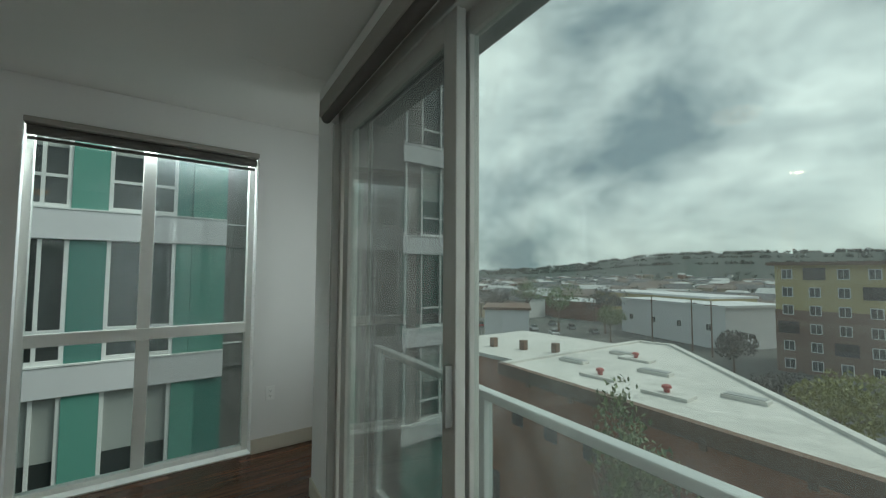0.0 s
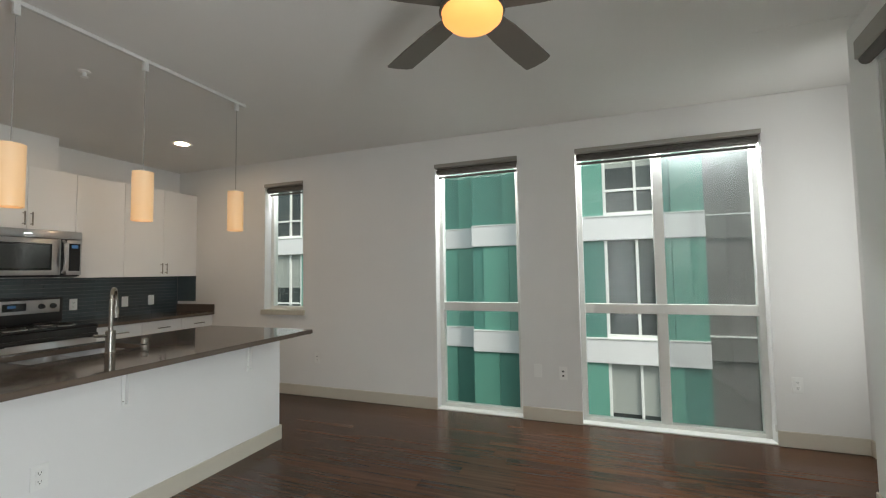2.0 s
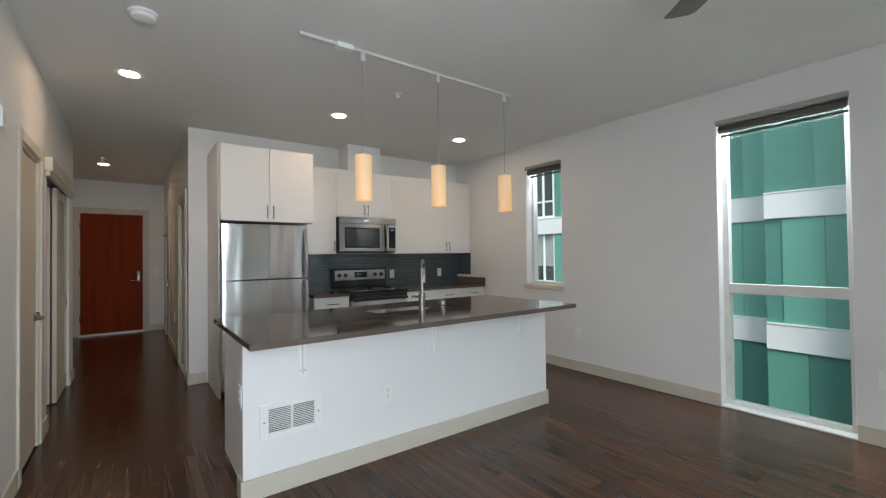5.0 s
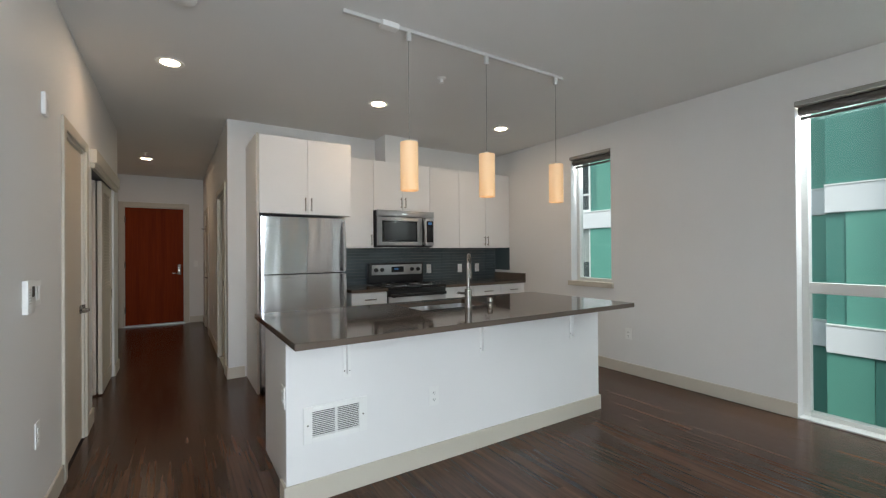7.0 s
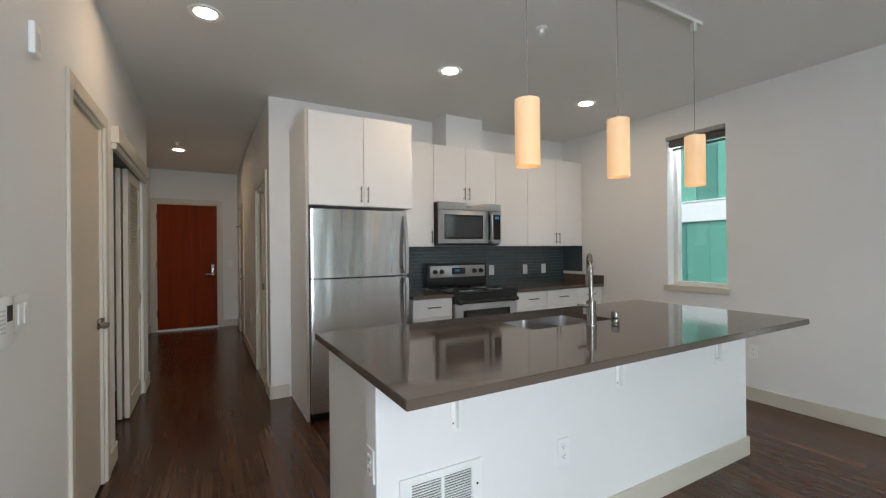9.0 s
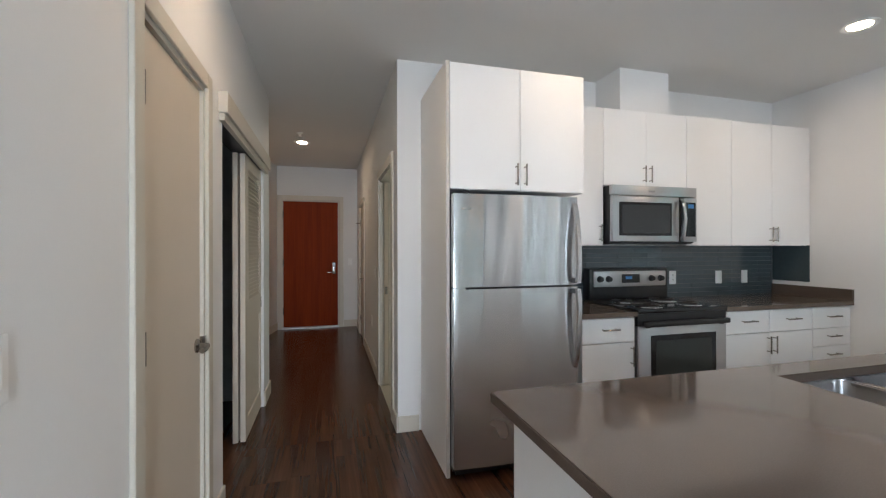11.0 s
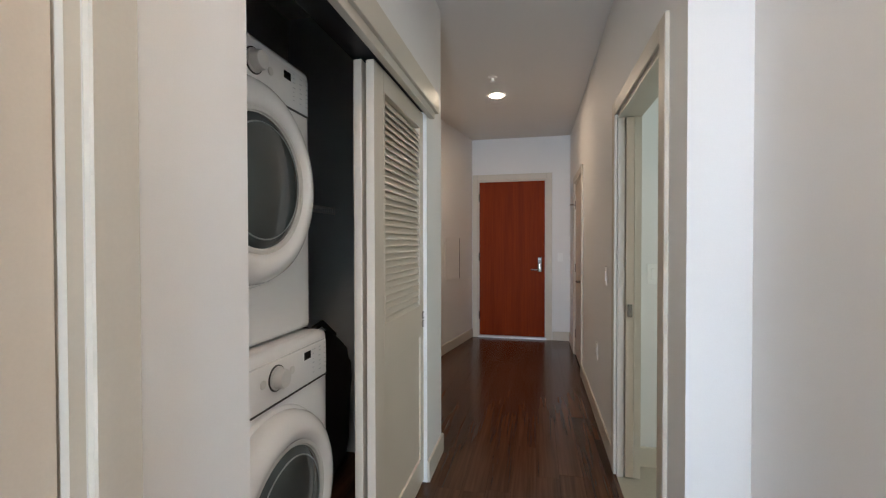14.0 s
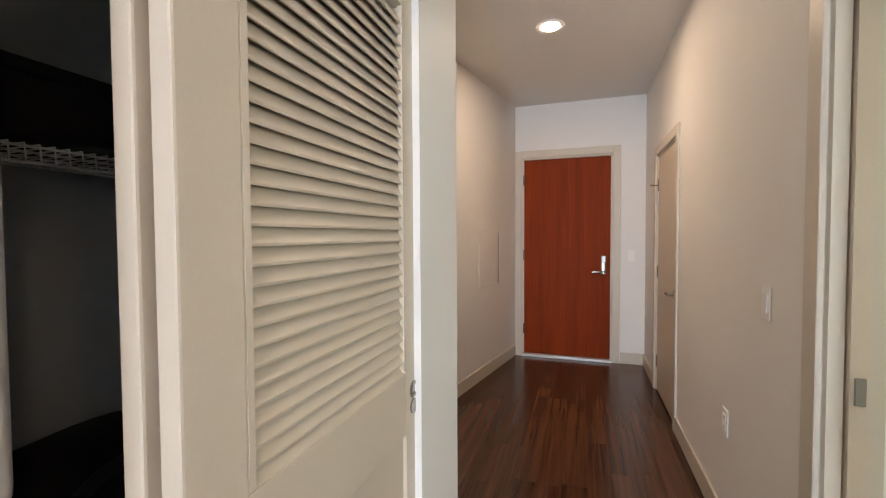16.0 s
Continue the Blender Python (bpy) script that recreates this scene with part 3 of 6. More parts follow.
d1 = thing("door_2", label="closed beige painted flush door with a nickel lever", category="door", kind="structure")
casing(d1, "y", XL, D1[0], D1[1], DOORZ, 0.068, 1)
part("jamb", boxes((XL - 0.12, XL, D1[0], D1[0] + 0.02, 0, DOORZ), (XL - 0.12, XL, D1[1] - 0.02, D1[1], 0, DOORZ), (XL - 0.12, XL, D1[0] + 0.02, D1[1] - 0.02, DOORZ - 0.02, DOORZ)), M_TRIM, d1)
slab = part("leaf", bx(bmesh.new(), XL - 0.055, XL - 0.014, D1[0] + 0.023, D1[1] - 0.023, 0.01, DOORZ - 0.023, bevel=0.002, seg=1), M_DOORP, d1)
for zz in (0.25, 1.03, 1.80):
    hinge(d1, XL - 0.010, D1[0] + 0.024, zz)
lever(d1, XL - 0.014, D1[1] - 0.075, 0.915, 1, -1)
part("strike_plate", boxes((XL - 0.050, XL + 0.003, D1[1] - 0.0225, D1[1] - 0.019, 0.885, 0.945), (XL - 0.004, XL + 0.006, D1[1] - 0.021, D1[1] + 0.012, 0.885, 0.945), bevel=0.001), M_NICKEL, d1, "satin nickel strike plate")

rd = thing("door_3", label="beige pocket doorway standing open to a pale room", category="door", kind="structure")
casing(rd, "y", XH1, RD[0], RD[1], 1.99, 0.075, -1)
part("jamb", boxes((XH1, XH1 + 0.12, RD[0], RD[0] + 0.02, 0, 1.99), (XH1, XH1 + 0.12, RD[0] + 0.02, RD[1] - 0.02, 1.97, 1.99), (XH1, XH1 + 0.035, RD[1] - 0.02, RD[1], 0, 1.97), (XH1 + 0.085, XH1 + 0.12, RD[1] - 0.02, RD[1], 0, 1.97)), M_TRIM, rd)
leaf = part("leaf", B(XH1 + 0.04, XH1 + 0.08, RD[1] - 0.035, RD[1] + 0.05, 0.01, 1.965), M_DOORP, rd)
part("latch", boxes((XH1 + 0.048, XH1 + 0.072, RD[1] - 0.040, RD[1] - 0.034, 0.885, 0.955), bevel=0.002), M_NICKEL, leaf, "square nickel pocket latch")

d3 = thing("door_4", label="closed beige flush closet door with a nickel lever", category="door", kind="structure")
casing(d3, "y", XH1, D3[0], D3[1], 1.97, 0.068, -1)
part("jamb", boxes((XH1, XH1 + 0.12, D3[0], D3[0] + 0.018, 0, 1.97), (XH1, XH1 + 0.12, D3[1] - 0.018, D3[1], 0, 1.97), (XH1, XH1 + 0.12, D3[0] + 0.018, D3[1] - 0.018, 1.952, 1.97)), M_TRIM, d3)
part("leaf", bx(bmesh.new(), XH1 + 0.008, XH1 + 0.048, D3[0] + 0.02, D3[1] - 0.02, 0.01, 1.95, bevel=0.002, seg=1), M_DOORP, d3)
for zz in (0.25, 1.0, 1.72):
    hinge(d3, XH1 + 0.004, D3[1] - 0.02, zz)
lever(d3, XH1 + 0.008, D3[0] + 0.08, 0.90, -1, 1)
part("door_stop", tube(bmesh.new(), [(XH1 + 0.0, D3[1] - 0.03, 1.72), (XH1 - 0.06, D3[1] - 0.05, 1.72)], 0.006), M_NICKEL, d3)

ed = thing("door_5", label="closed red-brown cherry veneer entry door with keypad lock", category="door", kind="structure")
for p0, p1, z0, z1 in ((-0.07, 0.0, 0, 2.21), (0.914, 0.984, 0, 2.21), (0.0, 0.914, 2.134, 2.21)):
    part("casing", bx(bmesh.new(), p0, p1, -0.018, 0.0, z0, z1, bevel=0.004, seg=1), M_TRIM, ed)
part("jamb", boxes((0, 0.02, 0, 0.12, 0, 2.134), (0.894, 0.914, 0, 0.12, 0, 2.134), (0.02, 0.894, 0, 0.12, 2.114, 2.134)), M_TRIM, ed)
part("leaf", bx(bmesh.new(), 0.022, 0.892, 0.012, 0.056, 0.03, 2.112, bevel=0.002, seg=1), M_RED, ed, "red-brown cherry veneer leaf")
part("threshold", bx(bmesh.new(), 0.0, 0.914, -0.03, 0.10, 0.0, 0.026, bevel=0.006), M_ALUL, ed, "pale metal threshold strip")
lk = part("lock_plate", bx(bmesh.new(), 0.800, 0.855, -0.016, 0.012, 0.90, 1.10, bevel=0.012, seg=3), M_NICKEL, ed, "satin nickel lock plate", True)
part("keypad", bx(bmesh.new(), 0.808, 0.847, -0.020, -0.015, 1.02, 1.09, bevel=0.002), M_ALU, lk)
part("lever", tube(bmesh.new(), [(0.828, -0.012, 0.935), (0.828, -0.055, 0.935), (0.80, -0.062, 0.933), (0.715, -0.058, 0.930)], 0.010), M_NICKEL, lk, "", True)
for zz in (0.3, 1.1, 1.9):
    part("hinge", boxes((0.012, 0.03, -0.004, 0.013, zz - 0.055, zz + 0.055), bevel=0.002), M_NICKEL, ed)

# ---- laundry closet front ----
hd = thing("closet_header", (0, 0, 0), "beige painted track header above the closet opening", "header", kind="structure")
part("fascia", bx(bmesh.new(), XL, XL + 0.045, CL[0] - 0.09, CL[1] + 0.10, 2.0, 2.105, bevel=0.004), M_TRIM, hd)
part("fascia_lip", bx(bmesh.new(), XL + 0.002, XL + 0.030, CL[0] - 0.08, CL[1] + 0.06, 1.962, 2.0, bevel=0.003), M_TRIM, hd)
part("track", B(XL - 0.11, XL - 0.01, CL[0], CL[1], 1.985, 2.0), M_BLACK, hd)


def louvre_door(x, y0, y1, label):
    d = thing("louvre_door", (x, y0, 0), label, "closet door", "sliding closet doors")
    w, z1, st, sn = y1 - y0, 1.975, 0.125, 0.10
    part("stile", bx(bmesh.new(), 0, 0.034, 0, sn, 0.012, z1, bevel=0.004), M_DOORP, d)
    part("stile", bx(bmesh.new(), 0, 0.034, w - st, w, 0.012, z1, bevel=0.004), M_DOORP, d)
    part("top_rail", bx(bmesh.new(), 0, 0.034, sn, w - st, 1.887, z1, bevel=0.002), M_DOORP, d)
    part("lock_rail", bx(bmesh.new(), 0, 0.034, sn, w - st, 0.80, 0.963, bevel=0.002), M_DOORP, d)
    part("bottom_rail", bx(bmesh.new(), 0, 0.034, sn, w - st, 0.012, 0.15, bevel=0.002), M_DOORP, d)
    part("lower_panel", bx(bmesh.new(), 0.008, 0.024, sn - 0.005, w - st + 0.005, 0.145, 0.805), M_DOORP, d)
    part("bead", boxes((0.022, 0.0345, sn, sn + 0.012, 0.965, 1.885), (0.022, 0.0345, w - st - 0.012, w - st, 0.965, 1.885)), M_DOORP, d)
    n = 32
    bm = bmesh.new()
    bx(bm, -0.0035, 0.0035, 0, w - st - sn, -0.0245, 0.0245, bevel=0.003, seg=1)
    bmesh.ops.rotate(bm, verts=bm.verts, cent=(0, 0, 0), matrix=Matrix.Rotation(radians(146), 3, "Y"))
    me = mesh_of("slat", bm, M_DOORP)
    for k in range(n):
        s = new("slat", me)
        s.parent = d
        s.location = (0.017, sn, 0.975 + (k + 0.2) * (1.885 - 0.975) / n)
    return d


ld = louvre_door(0.156, -4.24, -3.48, "beige painted louvred sliding closet door")
pull = part("finger_pull", lathe(bmesh.new(), [(0.022, 0), (0.022, 0.004), (0.016, 0.005), (0.014, 0.001), (0.0, 0.001)], pose(0.034, 0.680, 0.905, 0, 90, 0)), M_NICKEL, ld, "round nickel finger pull", True)
part("finger_pull", lathe(bmesh.new(), [(0.020, 0), (0.020, 0.004), (0.0, 0.004)], pose(0.034, 0.680, 0.860, 0, 90, 0)), M_NICKEL, ld, "round nickel finger pull", True)
louvre_door(0.110, -4.25, -3.49, "second beige louvred sliding door behind the first")


# ---- washer and dryer ----
def door_ring(parent, y, z, ro, x, tilt=0.0):
    """A bulging round porthole door that faces +x."""
    m = pose(x, y, z, 0, 90, 0)
    ring = part("door_ring", lathe(bmesh.new(), [(ro, 0), (ro * 1.0, 0.026), (ro * 0.965, 0.046), (ro * 0.90, 0.060), (ro * 0.82, 0.067), (ro * 0.75, 0.066), (ro * 0.705, 0.054), (ro * 0.675, 0.035), (ro * 0.67, 0.02)], m, 64), M_APPL, parent, "glossy white door ring", True)
    part("trim_ring", lathe(bmesh.new(), [(ro * 0.705, 0.049), (ro * 0.70, 0.056), (ro * 0.665, 0.056), (ro * 0.655, 0.048)], m, 64), M_ALMOND, ring, "thin grey trim ring", True)
    part("door_glass", lathe(bmesh.new(), [(ro * 0.67, 0.040), (ro * 0.645, 0.050), (ro * 0.60, 0.057), (ro * 0.54, 0.062), (ro * 0.44, 0.067), (ro * 0.33, 0.0705), (ro * 0.22, 0.073), (ro * 0.11, 0.0745), (0.0001, 0.075)], m, 64), M_DRUMGL, ring, "dark domed door glass", True)
    # ring added on the glass imitates the highlight of the drum seen inside
    part("drum_highlight_ring", lathe(bmesh.new(), [(ro * 0.568, 0.0585), (ro * 0.562, 0.0625), (ro * 0.556, 0.0630), (ro * 0.550, 0.0605)], m, 64), M_DRUMRIM, ring, "grey ring on the glass, standing for the highlight of the drum inside", True)
    rr = ro * 0.80
    arc = [(x + 0.0535, y + rr * math.cos(radians(a)), z + rr * math.sin(radians(a))) for a in range(22, 64, 4)]
    gr = tube(bmesh.new(), arc, 0.013)
    part("grip", gr, M_ALMOND, ring, "curved grey door grip", True)


def panel_marks(parent, x, y0, y1, z0, z1, slope, rng):
    bm = bmesh.new()
    yy = y0
    while yy < y1:
        zz = z0
        while zz < z1:
            w = rng.uniform(0.006, 0.016)
            bx(bm, x, x + 0.0008, yy, yy + w, zz, zz + 0.0022)
            zz += rng.uniform(0.013, 0.02)
        yy += 0.042
    tagged(part("panel_marks", bm, surface("panel_print", (0.42, 0.43, 0.45), 0.6), parent), "small grey printed marks", kind="stuff")


def laundry(name, y0, y1, z0, z1, xf, panel_z, door_y, door_z, door_r, label, washer, seed):
    rng = random.Random(seed)
    a = thing(name, (0, 0, z0), label, name)
    yc = (y0 + y1) / 2
    h = z1 - z0
    part("body", bx(bmesh.new(), -0.70, xf, y0, y1, 0.0 if not washer else 0.012, h, bevel=0.03, seg=4), M_APPL, a, "", True)
    # raised bowl round the door
    part("front_bulge", lathe(bmesh.new(), [(door_r * 1.05, -0.004), (door_r * 1.04, 0.006), (door_r * 1.02, 0.010), (door_r * 0.9, 0.010)], pose(xf, door_y, door_z - z0, 0, 90, 0), 64), M_APPL, a, "", True)
    door_ring(a, door_y, door_z - z0, door_r, xf + 0.008)
    p0, p1 = panel_z[0] - z0, panel_z[1] - z0
    part("control_panel", bx(bmesh.new(), xf - 0.008, xf + 0.010, y0 + 0.03, y1 - 0.03, p0, p1 - 0.025, bevel=0.006), M_APPL, a, "white control panel", True)
    part("panel_seam", boxes((xf + 0.002, xf + 0.0108, y0 + 0.03, y1 - 0.03, p0 - 0.004, p0 - 0.001)), M_BLACK, a, "thin dark seam")
    k = part("dial", lathe(bmesh.new(), [(0.036, 0), (0.036, 0.006), (0.031, 0.008), (0.029, 0.030), (0.026, 0.034), (0.0, 0.034)], pose(xf + 0.010, yc + (0.0 if washer else 0.0), (p0 + p1) / 2, 0, 90, 0)), M_ALMOND, a, "round grey dial", True)
    part("dial_ring", lathe(bmesh.new(), [(0.040, 0), (0.040, 0.003), (0.036, 0.003)], pose(xf + 0.010, yc + (0.0 if washer else 0.0), (p0 + p1) / 2, 0, 90, 0)), M_BLACK, k, "", True)
    part("display", boxes((xf + 0.009, xf + 0.0115, y1 - 0.185, y1 - 0.145, (p0 + p1) / 2 + 0.010, (p0 + p1) / 2 + 0.036)), M_BLACKG, a, "small black display")
    for dy in (-0.06, 0.075):
        part("button", lathe(bmesh.new(), [(0.013, 0), (0.013, 0.003), (0.010, 0.004), (0.0, 0.004)], pose(xf + 0.010, yc + dy * 1.1, (p0 + p1) / 2, 0, 90, 0)), M_ALMOND, a, "", True)
    panel_marks(a, xf + 0.0100, y1 - 0.13, y1 - 0.03, p0 + 0.03, p1 - 0.03, 0, rng)
    if washer:
        part("detergent_drawer", bx(bmesh.new(), xf + 0.002, xf + 0.0125, y0 + 0.04, y0 + 0.21, p0 + 0.006, p1 - 0.032, bevel=0.005), M_APPL, a)
        part("drawer_grip", boxes((xf + 0.011, xf + 0.0135, y0 + 0.05, y0 + 0.16, p0 + 0.03, p0 + 0.055), bevel=0.003), M_ALMOND, a)
        for fy in (y0 + 0.05, y1 - 0.05):
            part("foot", cyl(bmesh.new(), (xf - 0.06, fy, 0), (xf - 0.06, fy, 0.02), 0.02), M_BLACK, a)
    return a


laundry("washer", -4.925, -4.240, 0.0, 0.962, -0.004, (0.800, 0.955), -4.60, 0.475, 0.295, "glossy white front-loading washing machine under the dryer", True, 3)
laundry("dryer", -4.940, -4.256, 0.968, 1.93, -0.064, (1.76, 1.92), -4.627, 1.47, 0.305, "glossy white front-loading dryer stacked on the washer", False, 4)
sk = thing("stacking_kit", (0, 0, 0.9615), "dark spacer between washer and dryer", "bracket")
part("bracket", B(-0.64, -0.12, -4.88, -4.26, 0.0, 0.0065), M_ALU, sk)
# wire shelf and things in the closet
sh = thing("wire_shelf", (0, 0, 1.50), "white coated wire shelf on the closet wall", "shelf")
for rx_, rz_ in [(-0.745 + k * 0.075, 0.0) for k in range(5)] + [(-0.43, -0.035)]:
    part("rod", cyl(bmesh.new(), (rx_, -4.34, rz_), (rx_, -3.335, rz_), 0.003, n=6), M_WHITEP, sh)
wm = bmesh.new()
tube(wm, [(-0.745, 0, 0.004), (-0.432, 0, 0.004), (-0.428, 0, -0.035)], 0.0018, 5)
wme = mesh_of("wire", wm, M_WHITEP)
for k in range(40):
    o = new("wire", wme)
    o.parent, o.location = sh, (0, -4.335 + k * 0.0255, 0)
for by in (-3.62, -4.2):
    part("brace", tube(bmesh.new(), [(-0.45, by, -0.01), (-0.742, by, -0.26)], 0.004, 6), M_WHITEP, sh)
bag = thing("tool_case", (0, 0, 1.507), "black tool case with a small label on the shelf", "case")
part("body", bx(bmesh.new(), -0.70, -0.47, -4.12, -3.60, 0.0, 0.15, bevel=0.02, seg=2), M_DARKBAG, bag)
part("lid", bx(bmesh.new(), -0.695, -0.475, -4.11, -3.61, 0.15, 0.185, bevel=0.015, seg=2), M_DARKBAG, bag)
part("latch", boxes((-0.475, -0.462, -3.66, -3.62, 0.10, 0.15), bevel=0.003), M_BLACK, bag)
part("label", boxes((-0.4705, -0.4685, -3.86, -3.76, 0.055, 0.085)), surface("case_label", (0.16, 0.24, 0.22), 0.5), bag, "small green and grey label")
part("label_text", boxes(*[(-0.4686, -0.4675, -3.855 + k * 0.018, -3.842 + k * 0.018, 0.045, 0.055) for k in range(5)]), M_ALMOND, bag)
sac = thing("duffel_bag", (0, 0, 0), "black soft duffel bag beside the washer", "bag")
bmz = bmesh.new()
bmesh.ops.create_uvsphere(bmz, u_segments=28, v_segments=18, radius=1.0)
for v in bmz.verts:
    nrm = noise.noise(v.co * 2.3) * 0.10
    s = 1 + nrm
    v.co = Vector((-0.42 + 0.24 * s * math.copysign(abs(v.co.x) ** 0.6, v.co.x), -3.90 + 0.42 * s * math.copysign(abs(v.co.y) ** 0.7, v.co.y), max(0.0, 0.42 + 0.44 * s * math.copysign(abs(v.co.z) ** 0.7, v.co.z))))
part("body", bmz, M_DARKBAG, sac, "", True)
part("strap", tube(bmesh.new(), [(-0.34, -4.2, 0.70), (-0.25, -4.05, 0.86), (-0.24, -3.85, 0.90), (-0.28, -3.65, 0.80)], 0.014, 8), M_DARKBAG, sac, "", True)
part("tag", boxes((-0.30, -0.27, -3.93, -3.78, 0.80, 0.802)), M_ALU, sac, "grey tag")


# ---- kitchen ----
def bar_pull(parent, a, b, out):
    """A straight round bar on two studs; out is the way off the face."""
    a, b, o = Vector(a), Vector(b), Vector(out)
    h = part("handle", cyl(bmesh.new(), a + o * 0.032, b + o * 0.032, 0.0055, n=12), M_NICKEL, parent, "brushed nickel bar pull", True)
    d = (b - a) * 0.12
    for p in (a + d, b - d):
        part("stud", cyl(bmesh.new(), p, p + o * 0.032, 0.0045, n=10), M_NICKEL, h)
    return h


OUT = (0, -1, 0)


def wall_cabinet(x0, x1, z0, z1, yf, doors, pulls, label):
    c = thing("wall_cabinet", (x0, YK, z0), label, "cabinet", "white wall cabinets")
    d = yf - YK
    w, h = x1 - x0, z1 - z0
    part("body", B(0.002, w - 0.002, d + 0.020, -0.001, 0, h), M_LAM, c)
    cuts = [0] + doors + [w]
    for k, (a, b) in enumerate(zip(cuts, cuts[1:])):
        dr = part("door", bx(bmesh.new(), a + 0.0018, b - 0.0018, d, d + 0.018, 0.002, h - 0.002, bevel=0.0012, seg=1), M_LAM, c)
        if k < len(pulls) and pulls[k] is not None:
            px, pz0, pz1 = pulls[k]
            bar_pull(dr, (px, d, pz0), (px, d, pz1), OUT)
    return c


wall_cabinet(2.315, 2.695, 1.345, 2.365, -4.67, [], [(0.345, 0.03, 0.155)], "white slab-door wall cabinet above the counter")
wall_cabinet(2.695, 3.452, 1.792, 2.365, -4.67, [0.378], [(0.350, 0.03, 0.155), (0.406, 0.03, 0.155)], "white two-door wall cabinet above the microwave")
wall_cabinet(3.452, 3.902, 1.345, 2.365, -4.67, [], [None], "white slab-door wall cabinet above the counter")
wall_cabinet(3.902, XE - 0.002, 1.345, 2.365, -4.67, [0.437], [(0.41, 0.03, 0.155), (0.464, 0.03, 0.155)], "white two-door wall cabinet beside the window wall")
fc = wall_cabinet(1.412, 2.297, 1.672, 2.408, -5.018, [0.444], [(0.415, 0.03, 0.16), (0.473, 0.03, 0.16)], "deep white two-door cabinet above the refrigerator")
tp = thing("end_panel", (1.388, -5.02, 0), "tall white laminate panel beside the refrigerator", "panel")
part("panel", bx(bmesh.new(), 0, 0.022, 0, 0.674, 0, 2.41, bevel=0.001, seg=1), M_LAM, tp)
part("edge_band", B(0.0005, 0.0215, -0.003, 0.0, 0, 2.41), M_LAMD, tp)
ch = thing("duct_chase", (2.86, YK, 2.367), "painted boxed duct above the wall cabinets", "duct cover", kind="structure")
part("body", B(0, 0.445, -0.30, -0.001, 0, H - 2.367), M_WALL, ch)

# refrigerator
rf = thing("refrigerator", (1.414, YK, 0), "stainless steel top-freezer refrigerator with black sides", "refrigerator")
fw, fd = 0.792, -5.082 - YK
part("body", bx(bmesh.new(), 0.012, fw - 0.012, fd + 0.055, -0.03, 0.03, 1.618, bevel=0.006), M_BLACK, rf, "black textured cabinet")
part("kick_plate", boxes((0.03, fw - 0.03, fd + 0.06, fd + 0.08, 0.01, 0.085)), M_BLACK, rf)


def curved_door(z0, z1):
    """A bowed steel door skin with a slight, uneven waviness."""
    bm = bmesh.new()
    n, levels = 72, 14

    def skin(u, z):
        wave = 0.0013 * math.sin(20.7 * u + 0.6 + 0.5 * math.sin(4.1 * z)) + 0.0007 * math.sin(41.0 * u + 2.0 + 0.8 * math.sin(6.3 * z + 1.0))
        return fd - 0.018 * math.sin(math.pi * u) ** 0.7 - 0.002 + wave * math.sin(math.pi * u) ** 0.4
    rings = []
    for j in range(levels + 1):
        z = z0 + (z1 - z0) * j / levels
        loop = [(0.0, fd + 0.05)] + [(fw * k / n, skin(k / n, z)) for k in range(n + 1)] + [(fw, fd + 0.05)]
        rings.append([bm.verts.new((x, y, z)) for x, y in loop])
    for lo, hi in zip(rings, rings[1:]):
        for k in range(len(lo)):
            j = (k + 1) % len(lo)
            bm.faces.new((lo[k], lo[j], hi[j], hi[k]))
    bm.faces.new(list(reversed(rings[0])))
    bm.faces.new(rings[-1])
    bmesh.ops.recalc_face_normals(bm, faces=bm.faces)
    return bm


up = part("freezer_door", curved_door(1.103, 1.636), M_STEEL, rf, "brushed stainless freezer door", True)
lo = part("fridge_door", curved_door(0.075, 1.092), M_STEEL, rf, "brushed stainless refrigerator door", True)
for nm, pr, z0, z1, zc in (("handle", up, 1.115, 1.60, 1.115), ("handle", lo, 0.60, 1.082, 1.082)):
    xh = fw - 0.022
    far = z1 if zc == z0 else z0
    pts = [(xh, fd - 0.010, far), (xh, fd - 0.03, far + (zc - far) * 0.12), (xh, fd - 0.055, far + (zc - far) * 0.45), (xh, fd - 0.062, far + (zc - far) * 0.8), (xh, fd - 0.050, zc)]
    bm = bmesh.new()
    prev = None
    for i, p in enumerate(pts):
        w = 0.018
        ring = [bm.verts.new((p[0] - w, p[1] + 0.010, p[2])), bm.verts.new((p[0] + w, p[1] + 0.010, p[2])), bm.verts.new((p[0] + w * 0.7, p[1] - 0.006, p[2])), bm.verts.new((p[0] - w * 0.7, p[1] - 0.006, p[2]))]
        if prev:
            for k in range(4):
                bm.faces.new((prev[k], prev[(k + 1) % 4], ring[(k + 1) % 4], ring[k]))
        else:
            bm.faces.new(ring)
        prev = ring
    bm.faces.new(prev)
    bmesh.ops.recalc_face_normals(bm, faces=bm.faces)
    part(nm, bm, M_STEEL, pr, "curved stainless door handle", True)
    part("handle_mount", bx(bmesh.new(), xh - 0.016, xh + 0.016, fd - 0.05, fd - 0.005, min(zc, zc + (0.03 if zc == z0 else -0.03)), max(zc, zc + (0.03 if zc == z0 else -0.03)), bevel=0.003), M_BLACK, pr)
part("top_hinge", bx(bmesh.new(), 0.01, 0.09, fd + 0.0, fd + 0.07, 1.637, 1.652, bevel=0.005), M_BLACK, rf)
part("middle_hinge", bx(bmesh.new(), 0.005, 0.07, fd - 0.012, fd + 0.03, 1.0925, 1.1025, bevel=0.002), M_CHROME, rf)
